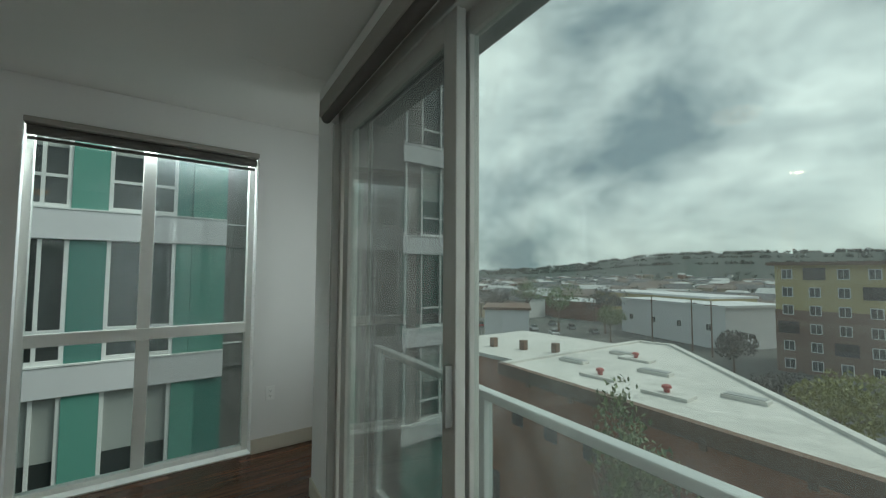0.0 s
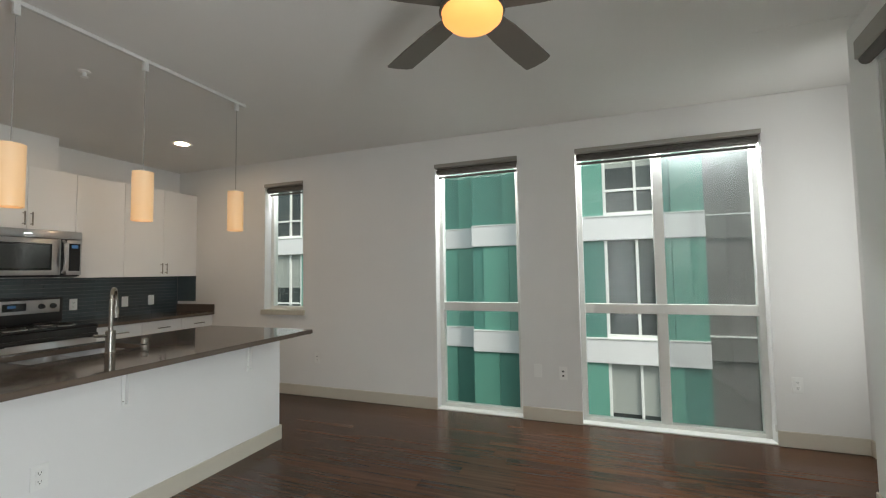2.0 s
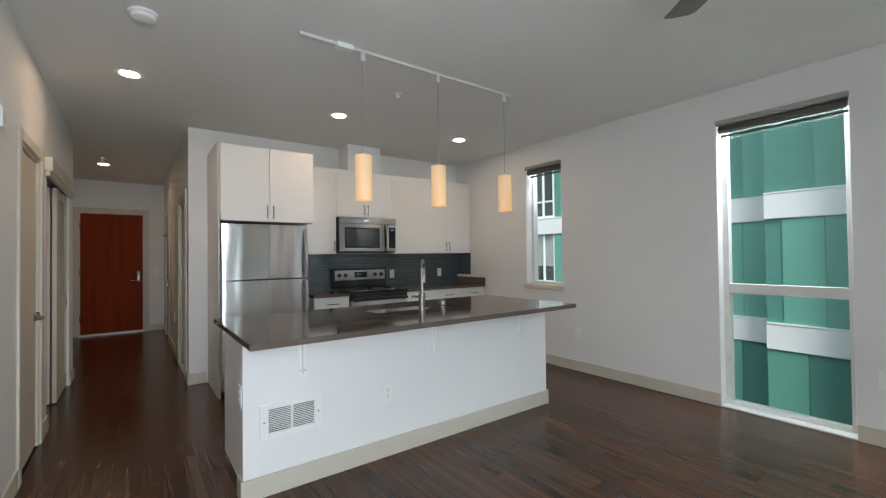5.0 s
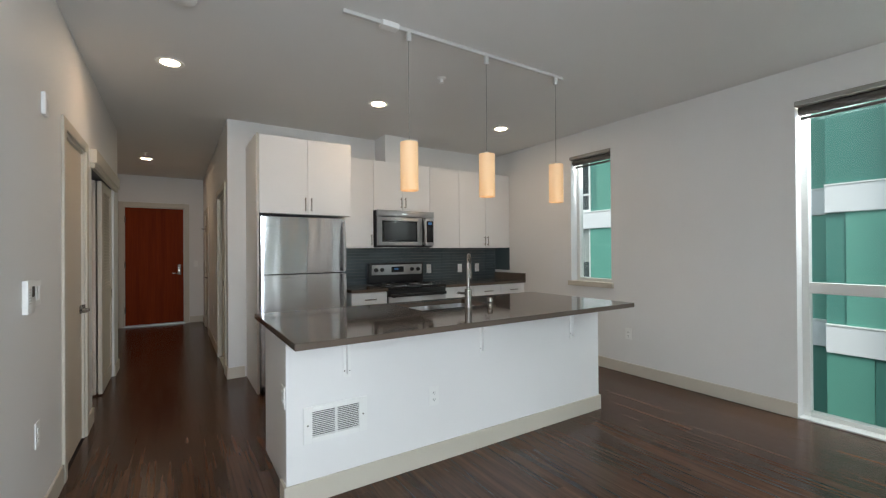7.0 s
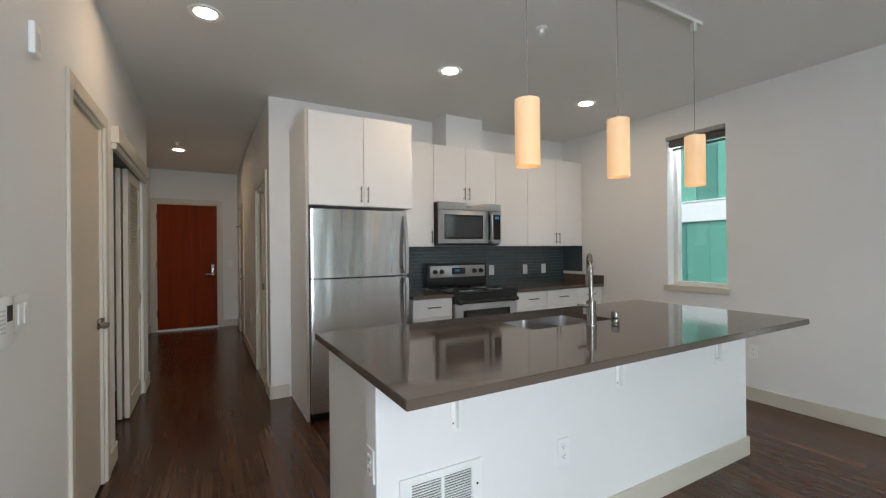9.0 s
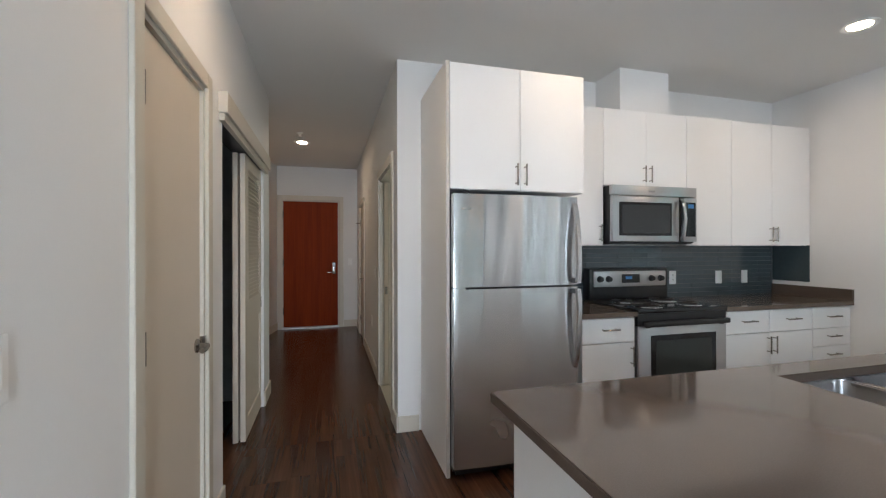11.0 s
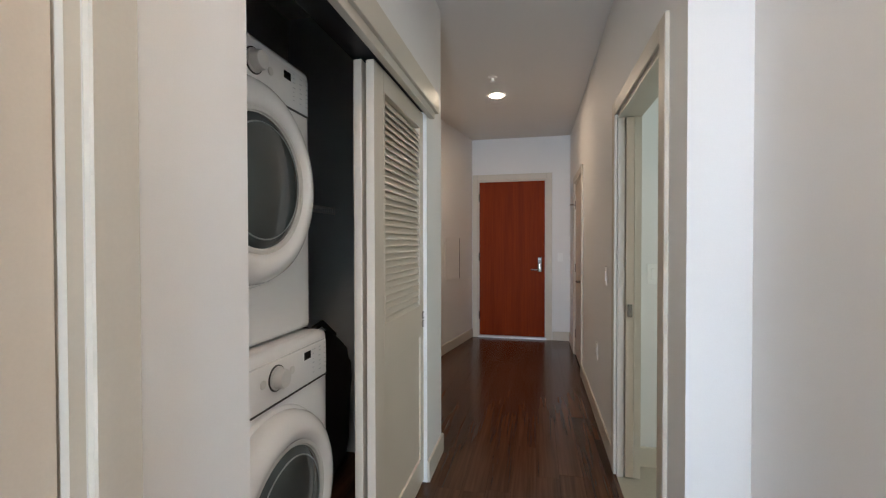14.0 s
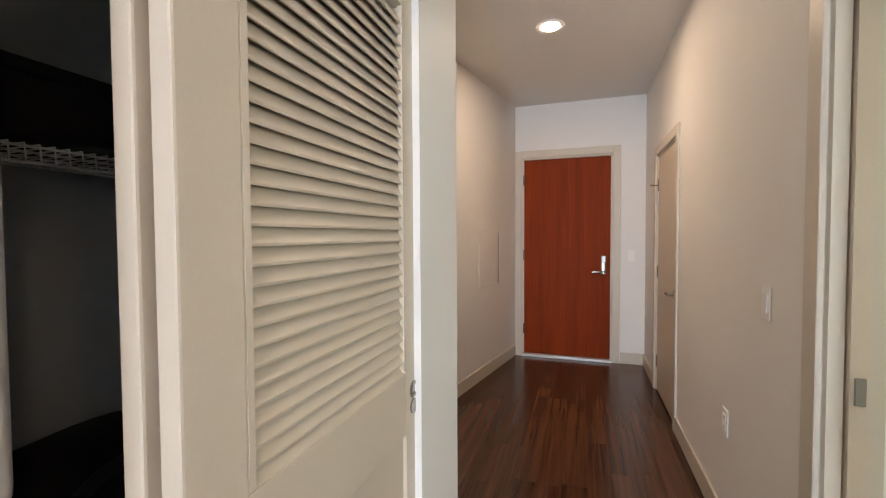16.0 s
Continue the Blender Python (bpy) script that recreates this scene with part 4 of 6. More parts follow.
part("badge", boxes((0.045, 0.105, fd - 0.0115, fd - 0.0095, 1.545, 1.556)), M_CHROME, rf, "small chrome badge")


# base cabinets
def base_cabinet(x0, x1, drawers, doors, label, y0=-4.965):
    c = thing("base_cabinet", (x0, YK, 0), label, "cabinet", "white base cabinets")
    d, w = y0 - YK, x1 - x0
    part("body", B(0.002, w - 0.002, d + 0.02, -0.001, 0.10, 0.868), M_LAM, c)
    part("toe_kick", B(0.002, w - 0.002, d + 0.08, d + 0.095, 0.0, 0.10), M_BLACK, c)
    for a, b, z0, z1 in drawers:
        f = part("drawer", bx(bmesh.new(), a + 0.002, b - 0.002, d, d + 0.018, z0 + 0.002, z1 - 0.002, bevel=0.0012, seg=1), M_LAM, c)
        mx_ = (a + b) / 2
        bar_pull(f, (mx_ - 0.065, d, (z0 + z1) / 2 + 0.01), (mx_ + 0.065, d, (z0 + z1) / 2 + 0.01), OUT)
    for a, b, z0, z1, px in doors:
        f = part("door", bx(bmesh.new(), a + 0.002, b - 0.002, d, d + 0.018, z0 + 0.002, z1 - 0.002, bevel=0.0012, seg=1), M_LAM, c)
        bar_pull(f, (px, d, z1 - 0.155), (px, d, z1 - 0.025), OUT)
    return c


base_cabinet(2.315, 2.722, [(0, 0.407, 0.695, 0.862)], [(0, 0.407, 0.12, 0.695, 0.375)], "white base cabinet with one drawer and one door")
base_cabinet(3.487, 4.355, [(0, 0.425, 0.695, 0.862), (0.425, 0.868, 0.695, 0.862)], [(0, 0.434, 0.12, 0.695, 0.405), (0.434, 0.868, 0.12, 0.695, 0.463)], "white base cabinet with two drawers over two doors")
base_cabinet(4.355, XE - 0.004, [(0, 0.416, 0.695, 0.862), (0, 0.416, 0.555, 0.695), (0, 0.416, 0.41, 0.555), (0, 0.416, 0.12, 0.41)], [], "white base cabinet with a stack of drawers")
ct = thing("worktop", (0, 0, 0.868), "polished taupe quartz worktop along the wall", "worktop")
part("slab", bx(bmesh.new(), 2.305, 2.726, -4.99, YK - 0.002, 0, 0.032, bevel=0.003), M_QUARTZ, ct)
part("slab", bx(bmesh.new(), 3.484, XE - 0.003, -4.99, YK - 0.002, 0, 0.032, bevel=0.003), M_QUARTZ, ct)
part("side_splash", bx(bmesh.new(), XE - 0.023, XE - 0.003, -4.99, YK - 0.014, 0.032, 0.125, bevel=0.002), M_QUARTZ, ct)

# range
st = thing("electric_range", (2.729, YK, 0), "stainless and black freestanding electric coil range", "range")
sw, sy = 0.752, -4.985 - YK
part("body", bx(bmesh.new(), 0, sw, sy + 0.03, -0.02, 0.02, 0.885, bevel=0.003), M_BLACK, st)
part("cooktop", bx(bmesh.new(), -0.004, sw + 0.004, sy - 0.010, -0.02, 0.885, 0.912, bevel=0.008), M_ENAMEL, st, "black enamel cooktop", True)
od = part("oven_door", bx(bmesh.new(), 0.004, sw - 0.004, sy - 0.005, sy + 0.03, 0.255, 0.80, bevel=0.008), M_STEELH, st, "stainless oven door", True)
part("oven_window", bx(bmesh.new(), 0.10, sw - 0.10, sy - 0.009, sy - 0.004, 0.36, 0.735, bevel=0.004), M_BLACKG, od, "dark oven window")
part("window_inner", bx(bmesh.new(), 0.14, sw - 0.14, sy - 0.0105, sy - 0.0085, 0.40, 0.70, bevel=0.002), surface("oven_glass", (0.03, 0.035, 0.033), 0.05, bump=0), od)
part("handle", bx(bmesh.new(), 0.02, sw - 0.02, sy - 0.055, sy - 0.025, 0.80, 0.835, bevel=0.010, seg=3), M_BLACK, od, "black bar handle", True)
for hx in (0.05, sw - 0.08):
    part("handle_foot", bx(bmesh.new(), hx, hx + 0.03, sy - 0.03, sy - 0.003, 0.79, 0.83, bevel=0.004), M_BLACK, od)
part("vent_strip", boxes((0.004, sw - 0.004, sy + 0.0, sy + 0.03, 0.803, 0.883)), M_BLACK, st)
part("storage_drawer", bx(bmesh.new(), 0.004, sw - 0.004, sy - 0.004, sy + 0.03, 0.06, 0.247, bevel=0.006), M_STEELH, st, "stainless storage drawer", True)
bk = part("backguard", bx(bmesh.new(), 0.0, sw, -0.105, -0.015, 0.912, 1.16, bevel=0.010), M_BLACK, st, "black backguard", True)
pn = part("control_panel", bx(bmesh.new(), 0.03, sw - 0.03, -0.116, -0.103, 1.015, 1.14, bevel=0.006), M_STEELH, st, "stainless control panel", True)
part("clock", boxes((0.29, 0.46, -0.119, -0.115, 1.045, 1.115)), M_BLACKG, pn, "black clock window")
part("digits", boxes((0.325, 0.385, -0.1205, -0.1185, 1.075, 1.098)), M_DISPLAY, pn, "blue lit digits")
for kx in (0.085, 0.165, 0.575, 0.665):
    kb = part("knob", lathe(bmesh.new(), [(0.026, 0), (0.026, 0.004), (0.021, 0.008), (0.019, 0.028), (0.0, 0.029)], pose(kx, -0.116, 1.078, 90, 0, 0)), M_BLACK, pn, "black control knob", True)
for cx, cy, cr_ in ((0.19, -0.50, 0.095), (0.56, -0.50, 0.075), (0.19, -0.25, 0.075), (0.56, -0.25, 0.095)):
    pan = part("drip_pan", lathe(bmesh.new(), [(cr_ + 0.018, 0.0), (cr_ + 0.016, 0.005), (cr_ + 0.006, 0.004), (cr_ * 0.5, 0.001), (0.0, 0.001)], pose(cx, cy, 0.912), 36), M_CHROME, st, "chrome drip pan", True)
    co_ = bmesh.new()
    tube(co_, [((cr_ * (0.22 + 0.78 * k / 90)) * math.cos(k * 0.25) + cx, (cr_ * (0.22 + 0.78 * k / 90)) * math.sin(k * 0.25) + cy, 0.924) for k in range(91)], 0.006, 6)
    part("coil", co_, M_BLACK, pan, "black spiral coil", True)

# microwave
mw = thing("microwave", (2.707, YK, 1.362), "stainless over-range microwave under the wall cabinet", "microwave")
mf = -4.755 - YK
part("body", bx(bmesh.new(), 0, 0.755, mf + 0.03, -0.01, 0.0, 0.422, bevel=0.004), M_BLACK, mw)
part("vent_grille", bx(bmesh.new(), 0.0, 0.755, mf, mf + 0.04, 0.35, 0.424, bevel=0.006), M_STEELH, mw, "stainless top vent", True)
md = part("door", bx(bmesh.new(), 0.0, 0.585, mf - 0.004, mf + 0.03, 0.012, 0.345, bevel=0.006), M_STEELH, mw, "stainless door", True)
part("door_window", bx(bmesh.new(), 0.055, 0.515, mf - 0.008, mf - 0.003, 0.055, 0.30, bevel=0.004), M_BLACKG, md, "dark window")
part("window_mesh", boxes((0.075, 0.495, mf - 0.0095, mf - 0.0078, 0.075, 0.28)), surface("microwave_glass", (0.035, 0.038, 0.04), 0.06, bump=0), md)
part("handle", tube(bmesh.new(), [(0.60, mf - 0.006, 0.03), (0.60, mf - 0.035, 0.06), (0.60, mf - 0.05, 0.18), (0.60, mf - 0.035, 0.30), (0.60, mf - 0.006, 0.335)], 0.012, 12), M_STEELH, md, "curved stainless handle", True)
kp = part("keypad", bx(bmesh.new(), 0.63, 0.752, mf - 0.003, mf + 0.03, 0.012, 0.345, bevel=0.005), M_STEELH, mw, "", True)
part("touch_panel", boxes((0.648, 0.738, mf - 0.006, mf - 0.002, 0.05, 0.31)), M_BLACKG, kp, "black touch panel")
part("display", boxes((0.668, 0.72, mf - 0.0072, mf - 0.0058, 0.265, 0.295)), M_DISPLAY, kp)
part("bottom_vent", B(0.02, 0.735, mf + 0.03, -0.05, -0.006, 0.0), M_BLACK, mw)
part("badge", boxes((0.31, 0.37, mf - 0.0015, mf + 0.0, 0.378, 0.390)), M_CHROME, mw, "small chrome badge")

# backsplash
bs = thing("backsplash", (2.30, YK, 0.90), "glossy grey-blue glass tile backsplash", "backsplash", kind="structure")
part("grout", B(0.0, XE - 2.30 - 0.001, -0.005, -0.0005, 0.0, 0.447), M_GROUT, bs)
part("side_panel", bx(bmesh.new(), XE - 2.30 - 0.010, XE - 2.30 - 0.0015, -0.325, -0.012, 0.128, 0.447, bevel=0.001), M_TILE, bs)
TW, TH = 0.305, 0.0385
tiles = {}
row = 0
zt = 0.0
while zt < 0.44:
    x = -(TW / 2) * (row % 2)
    while x < XE - 2.30 - 0.014:
        a, b = max(0.0, x), min(x + TW, XE - 2.30 - 0.012)
        hgt = min(TH, 0.446 - zt)
        if b - a > 0.02:
            key = (round(b - a, 3), round(hgt, 3))
            if key not in tiles:
                tiles[key] = mesh_of("tile", bx(bmesh.new(), 0.001, key[0] - 0.001, -0.0085, -0.004, 0.001, key[1] - 0.001, bevel=0.0012, seg=1), M_TILE)
            o = new("tile", tiles[key])
            o.parent, o.location = bs, (a, 0, zt)
        x += TW
    zt += TH
    row += 1


# ---- plates: switches and outlets ----
def plate(name, m, label, category, kind_="outlet", gang=1, group=""):
    """A wall plate in its own frame: x across, z up, -y off the wall."""
    o = thing(name, label=label, category=category, group=group, m=m)
    w = 0.035 + 0.023 * (gang - 1)
    part("cover_plate", bx(bmesh.new(), -w, w, -0.006, 0.0, -0.058, 0.058, bevel=0.003), M_WHITEP, o)
    for g_ in range(gang):
        cx = (g_ - (gang - 1) / 2) * 0.046
        if kind_ == "outlet":
            for zz in (-0.02, 0.02):
                soc = part("socket", bx(bmesh.new(), cx - 0.0165, cx + 0.0165, -0.008, -0.005, zz - 0.0135, zz + 0.0135, bevel=0.003), M_WHITEP, o)
                part("slot", boxes((cx - 0.007, cx - 0.005, -0.0088, -0.0078, zz - 0.003, zz + 0.006), (cx + 0.005, cx + 0.007, -0.0088, -0.0078, zz - 0.003, zz + 0.006), (cx - 0.002, cx + 0.002, -0.0088, -0.0078, zz - 0.010, zz - 0.006)), M_BLACK, soc)
        elif kind_ == "switch":
            part("rocker", bx(bmesh.new(), cx - 0.016, cx + 0.016, -0.010, -0.005, -0.033, 0.033, bevel=0.003), M_WHITEP, o)
        elif kind_ == "data":
            part("jack", boxes((cx - 0.010, cx + 0.010, -0.0085, -0.005, 0.012, 0.026), (cx - 0.008, cx + 0.008, -0.0085, -0.005, -0.026, -0.012), bevel=0.002), M_BLACK, o)
    return o


def on_east(y, z):
    return pose(XE, y, z, 0, 0, -90)


def on_left(y, z):
    return pose(XL, y, z, 0, 0, 90)


def on_right(x, y, z):
    return pose(x, y, z, 0, 0, -90)


plate("outlet", on_east(-6.52, 0.42), "white duplex outlet low on the window wall", "outlet")
plate("blank_plate", on_east(-8.92, 0.44), "white blank wall plate between the windows", "wall plate", "blank")
plate("data_outlet", on_east(-9.14, 0.43), "white data outlet between the windows", "outlet", "data")
plate("outlet", on_east(-10.83, 0.46), "white duplex outlet near the corner", "outlet")
plate("outlet", pose(3.62, YK - 0.0085, 1.07), "white outlet on the tile backsplash", "outlet", group="backsplash plates")
plate("light_switch", pose(4.125, YK - 0.0085, 1.065), "white switch on the tile backsplash", "switch", "switch", group="backsplash plates")
plate("light_switch", pose(4.425, YK - 0.0085, 1.065), "white switch on the tile backsplash", "switch", "switch", group="backsplash plates")
plate("outlet", pose(2.10, -6.965, 0.41), "white duplex outlet on the island front", "outlet")
plate("outlet", on_left(-6.535, 0.47), "white duplex outlet low on the wall near the thermostat", "outlet")
plate("light_switch", on_left(-6.533, 1.125), "white double switch beside the thermostat", "switch", "switch", 2)
plate("light_switch", on_right(XH1, -2.90, 1.08), "white switch on the hallway wall", "switch", "switch")
plate("outlet", on_right(XH1, -2.50, 0.50), "white outlet low on the hallway wall", "outlet")
plate("light_switch", pose(1.435, -3.12, 1.11), "white switch inside the open doorway", "switch", "switch")
plate("light_switch", pose(1.69, -3.12, 1.11), "white switch inside the open doorway", "switch", "switch")
plate("door_chime_button", pose(1.09, 0.0, 1.10), "white small switch beside the entry door", "switch", "switch")
th = thing("thermostat", m=on_left(-6.700, 1.120), label="white wall thermostat with a dark display", category="thermostat")
part("body", bx(bmesh.new(), -0.055, 0.055, -0.021, 0.0, -0.072, 0.072, bevel=0.005), M_WHITEP, th, "", True)
part("display", boxes((-0.0, 0.036, -0.0225, -0.0205, 0.0, 0.045)), M_BLACKG, th)
part("grille", boxes(*[(-0.045, -0.012, -0.0222, -0.0205, -0.03 + k * 0.012, -0.024 + k * 0.012) for k in range(6)]), M_ALMOND, th)
al = thing("wall_alarm", m=on_left(-6.41, 2.04), label="white small alarm sounder high on the wall", category="alarm")
part("body", bx(bmesh.new(), -0.035, 0.035, -0.018, 0.0, -0.055, 0.055, bevel=0.005), M_WHITEP, al)
part("grille", boxes(*[(-0.02, 0.02, -0.0195, -0.0175, -0.03 + k * 0.012, -0.026 + k * 0.012) for k in range(5)]), M_ALMOND, al)
ep = thing("electrical_panel", label="white painted electrical panel set in the hall wall", category="panel", m=HALL @ Matrix.Translation((0, -0.85, 1.10)))
part("frame", bx(bmesh.new(), 0.0, 0.003, -0.12, 0.335, -0.26, 0.255, bevel=0.001, seg=1), M_WALL, ep)
part("cover", bx(bmesh.new(), 0.003, 0.010, -0.11, 0.325, -0.255, 0.25, bevel=0.002, seg=1), M_WALL, ep)
part("edge_gap", B(0.003, 0.012, 0.326, 0.334, -0.255, 0.25), M_BLACK, ep, "dark gap along the cover")

# ---- island ----
isl = thing("kitchen_island", (0, 0, 0), "white kitchen island with a beige baseboard", "island")
IX0, IX1, IY0, IY1 = 1.225, 3.69, -6.965, -6.22
part("front_panel", bx(bmesh.new(), IX0, IX1, IY0, IY0 + 0.10, 0, 0.868, bevel=0.002, seg=1), M_LAM, isl, "white painted front panel")
part("end_panel", bx(bmesh.new(), IX0 + 0.03, IX0 + 0.05, IY0 + 0.10, IY1, 0.0, 0.868, bevel=0.001, seg=1), M_LAM, isl)
part("end_panel", bx(bmesh.new(), IX1 - 0.05, IX1 - 0.03, IY0 + 0.10, IY1, 0.0, 0.868, bevel=0.001, seg=1), M_LAM, isl)
part("cabinet_body", boxes((IX0 + 0.05, 2.12, IY0 + 0.10, IY1 + 0.0, 0.10, 0.868), (2.80, IX1 - 0.05, IY0 + 0.10, IY1, 0.10, 0.868), (2.12, 2.80, IY1 - 0.04, IY1, 0.10, 0.868), (2.12, 2.80, IY0 + 0.10, IY1 - 0.04, 0.10, 0.60)), M_LAM, isl)
part("baseboard", boxes((IX0 - 0.013, IX1 + 0.013, IY0 - 0.013, IY0, 0, 0.115), (IX0 - 0.013, IX0, IY0, IY0 + 0.10, 0, 0.115), (IX1, IX1 + 0.013, IY0, IY0 + 0.10, 0, 0.115), bevel=0.002), M_TRIM, isl, "beige baseboard")
for bxx in (1.545, 2.478, 3.362):
    bk_ = part("bracket", boxes((bxx - 0.022, bxx + 0.022, IY0 - 0.006, IY0 - 0.0005, 0.62, 0.868), bevel=0.001), M_WHITEP, isl, "white steel support bracket")
    part("bracket_arm", boxes((bxx - 0.004, bxx + 0.004, IY0 - 0.03, IY0 - 0.006, 0.64, 0.866), (bxx - 0.020, bxx + 0.020, IY0 - 0.27, IY0 - 0.006, 0.861, 0.867)), M_WHITEP, bk_)
    for zz in (0.655,):
        for dx in (-0.014, 0.014):
            part("screw", lathe(bmesh.new(), [(0.004, 0), (0.003, 0.002), (0, 0.002)], pose(bxx + dx, IY0 - 0.006, zz, 90, 0, 0), 10), M_NICKEL, bk_)
gv = thing("heater_grille", (1.483, IY0, 0.402), "white wall heater grille with two louvre panels", "grille")
part("frame", boxes((-0.175, -0.128, -0.010, 0.0, -0.095, 0.095), (0.128, 0.175, -0.010, 0.0, -0.095, 0.095), (-0.128, 0.128, -0.010, 0.0, 0.066, 0.095), (-0.128, 0.128, -0.010, 0.0, -0.095, -0.066), (-0.007, 0.007, -0.010, 0.0, -0.066, 0.066), bevel=0.002), M_WHITEP, gv)
part("dark_core", B(-0.128, 0.128, -0.0025, -0.0005, -0.066, 0.066), M_BLACK, gv)
vs_ = mesh_of("louvre", bx(bmesh.new(), 0, 0.121, -0.008, -0.0035, 0, 0.0046), M_WHITEP)
for k in range(13):
    for x0_ in (-0.128, 0.007):
        o = new("louvre", vs_)
        o.parent, o.location = gv, (x0_, 0, -0.064 + k * 0.0100)
for sx in (-0.152, 0.152):
    part("screw", lathe(bmesh.new(), [(0.005, 0), (0.004, 0.002), (0, 0.002)], pose(sx, -0.010, 0, 90, 0, 0), 10), M_NICKEL, gv)
plate("outlet", pose(IX0, IY0 + 0.05, 0.557, 0, 0, 90) @ pose(0, 0, 0, 0, 0, 180), "white outlet on the island end", "outlet")

# island worktop with the sink cut-out
SX0, SX1, SY0, SY1 = 2.17, 2.78, -6.70, -6.30
it = thing("island_worktop", (0, 0, 0.868), "polished taupe quartz island worktop with a sink cut-out", "worktop")
X0, X1, Y0, Y1 = 1.195, 3.70, -7.287, -6.185
bm = bmesh.new()
outer = [(X0, Y0), (X1, Y0), (X1, Y1), (X0, Y1)]
inner = [(SX0, SY0), (SX1, SY0), (SX1, SY1), (SX0, SY1)]
for z, flip in ((0.0, True), (0.032, False)):
    o_ = [bm.verts.new((x, y, z)) for x, y in outer]
    i_ = [bm.verts.new((x, y, z)) for x, y in inner]
    for k in range(4):
        j = (k + 1) % 4
        bm.faces.new((o_[k], o_[j], i_[j], i_[k]))
    if z == 0:
        lo_o, lo_i = o_, i_
for k in range(4):
    j = (k + 1) % 4
    bm.faces.new((lo_o[k], lo_o[j], o_[j], o_[k]))
    bm.faces.new((lo_i[k], lo_i[j], i_[j], i_[k]))
bmesh.ops.recalc_face_normals(bm, faces=bm.faces)
bmesh.ops.bevel(bm, geom=[e for e in bm.edges if abs(e.calc_face_angle(0)) > 1.0], offset=0.003, segments=2, affect="EDGES")
part("slab", bm, M_QUARTZ, it)
sk_ = thing("sink", (0, 0, 0.70), "undermount double bowl stainless steel sink", "sink")


def bowl(x0, x1, y0, y1):
    bm = bmesh.new()
    ringz = [(0.0, 0.168), (0.004, 0.12), (0.010, 0.02), (0.03, 0.0)]
    rings = []
    for inset, z in ringz:
        a, b, c, d = x0 + inset, x1 - inset, y0 + inset, y1 - inset
        r = 0.045
        pts = []
        for cx, cy, a0 in ((b - r, d - r, 0), (a + r, d - r, 90), (a + r, c + r, 180), (b - r, c + r, 270)):
            for k in range(6):
                an = radians(a0 + k * 18)
                pts.append((cx + r * math.cos(an), cy + r * math.sin(an), z))
        rings.append([bm.verts.new(p) for p in pts])
    for ra, rb in zip(rings, rings[1:]):
        for k in range(len(ra)):
            j = (k + 1) % len(ra)
            bm.faces.new((ra[k], ra[j], rb[j], rb[k]))
    bm.faces.new(rings[-1])
    return bm


for a, b in ((SX0 + 0.0, 2.462), (2.488, SX1)):
    bo = part("bowl", bowl(a, b, SY0, SY1), M_STEELH, sk_, "", True)
    part("drain", lathe(bmesh.new(), [(0.042, 0.0005), (0.040, 0.004), (0.03, 0.003), (0.028, 0.001), (0.0, 0.001)], pose((a + b) / 2, -6.5, 0.0)), M_CHROME, bo, "", True)
part("rim", boxes((SX0 - 0.015, SX1 + 0.015, SY0 - 0.015, SY0 + 0.002, 0.160, 0.167), (SX0 - 0.015, SX1 + 0.015, SY1 - 0.002, SY1 + 0.015, 0.160, 0.167), (2.458, 2.492, SY0 + 0.002, SY1 - 0.002, 0.152, 0.163), (SX0 - 0.015, SX0 + 0.002, SY0 + 0.002, SY1 - 0.002, 0.160, 0.167), (SX1 - 0.002, SX1 + 0.015, SY0 + 0.002, SY1 - 0.002, 0.160, 0.167)), M_STEELH, sk_)
fa = thing("faucet", m=pose(2.51, -6.775, 0.90, 0, 0, -42), label="brushed nickel gooseneck kitchen faucet on the island", category="faucet")
part("base", lathe(bmesh.new(), [(0.030, 0), (0.030, 0.008), (0.026, 0.012), (0.025, 0.13), (0.020, 0.135)], None, 28), M_NICKEL, fa, "", True)
neck = [(0, 0, 0.12), (0, 0, 0.28)] + [(0, 0.058 - 0.058 * math.cos(a), 0.29 + 0.085 * math.sin(a)) for a in [radians(k * 18) for k in range(0, 11)]] + [(0, 0.117, 0.255)]
part("spout", tube(bmesh.new(), neck, 0.0118, 14), M_NICKEL, fa, "", True)
part("spray_head", lathe(bmesh.new(), [(0.016, 0), (0.017, 0.05), (0.014, 0.06)], pose(0, 0.117, 0.20), 20), M_NICKEL, fa, "", True)
part("lever", tube(bmesh.new(), [(-0.015, -0.012, 0.105), (-0.045, -0.03, 0.108), (-0.07, -0.045, 0.112)], 0.009, 10), M_NICKEL, fa, "", True)
so = thing("air_gap_cap", (2.715, -6.765, 0.90), "small brushed nickel cap beside the faucet", "air gap")
part("cap", lathe(bmesh.new(), [(0.021, 0), (0.021, 0.05), (0.017, 0.058), (0.0, 0.06)], None, 24), M_NICKEL, so, "", True)
part("ring", lathe(bmesh.new(), [(0.0215, 0.018), (0.0222, 0.02), (0.0222, 0.024), (0.0215, 0.026)], None, 24), M_BLACK, so)

# ---- lights ----
tl = thing("track_light_rail", (0, -6.885, H), "thin white ceiling track with a feed box", "track")
part("rail", boxes((1.565, 3.375, -0.011, 0.011, -0.022, -0.001), bevel=0.003), M_ALMOND, tl)
part("feed_box", boxes((1.80, 1.91, -0.028, 0.028, -0.034, -0.0005), bevel=0.005), M_WHITEP, tl)


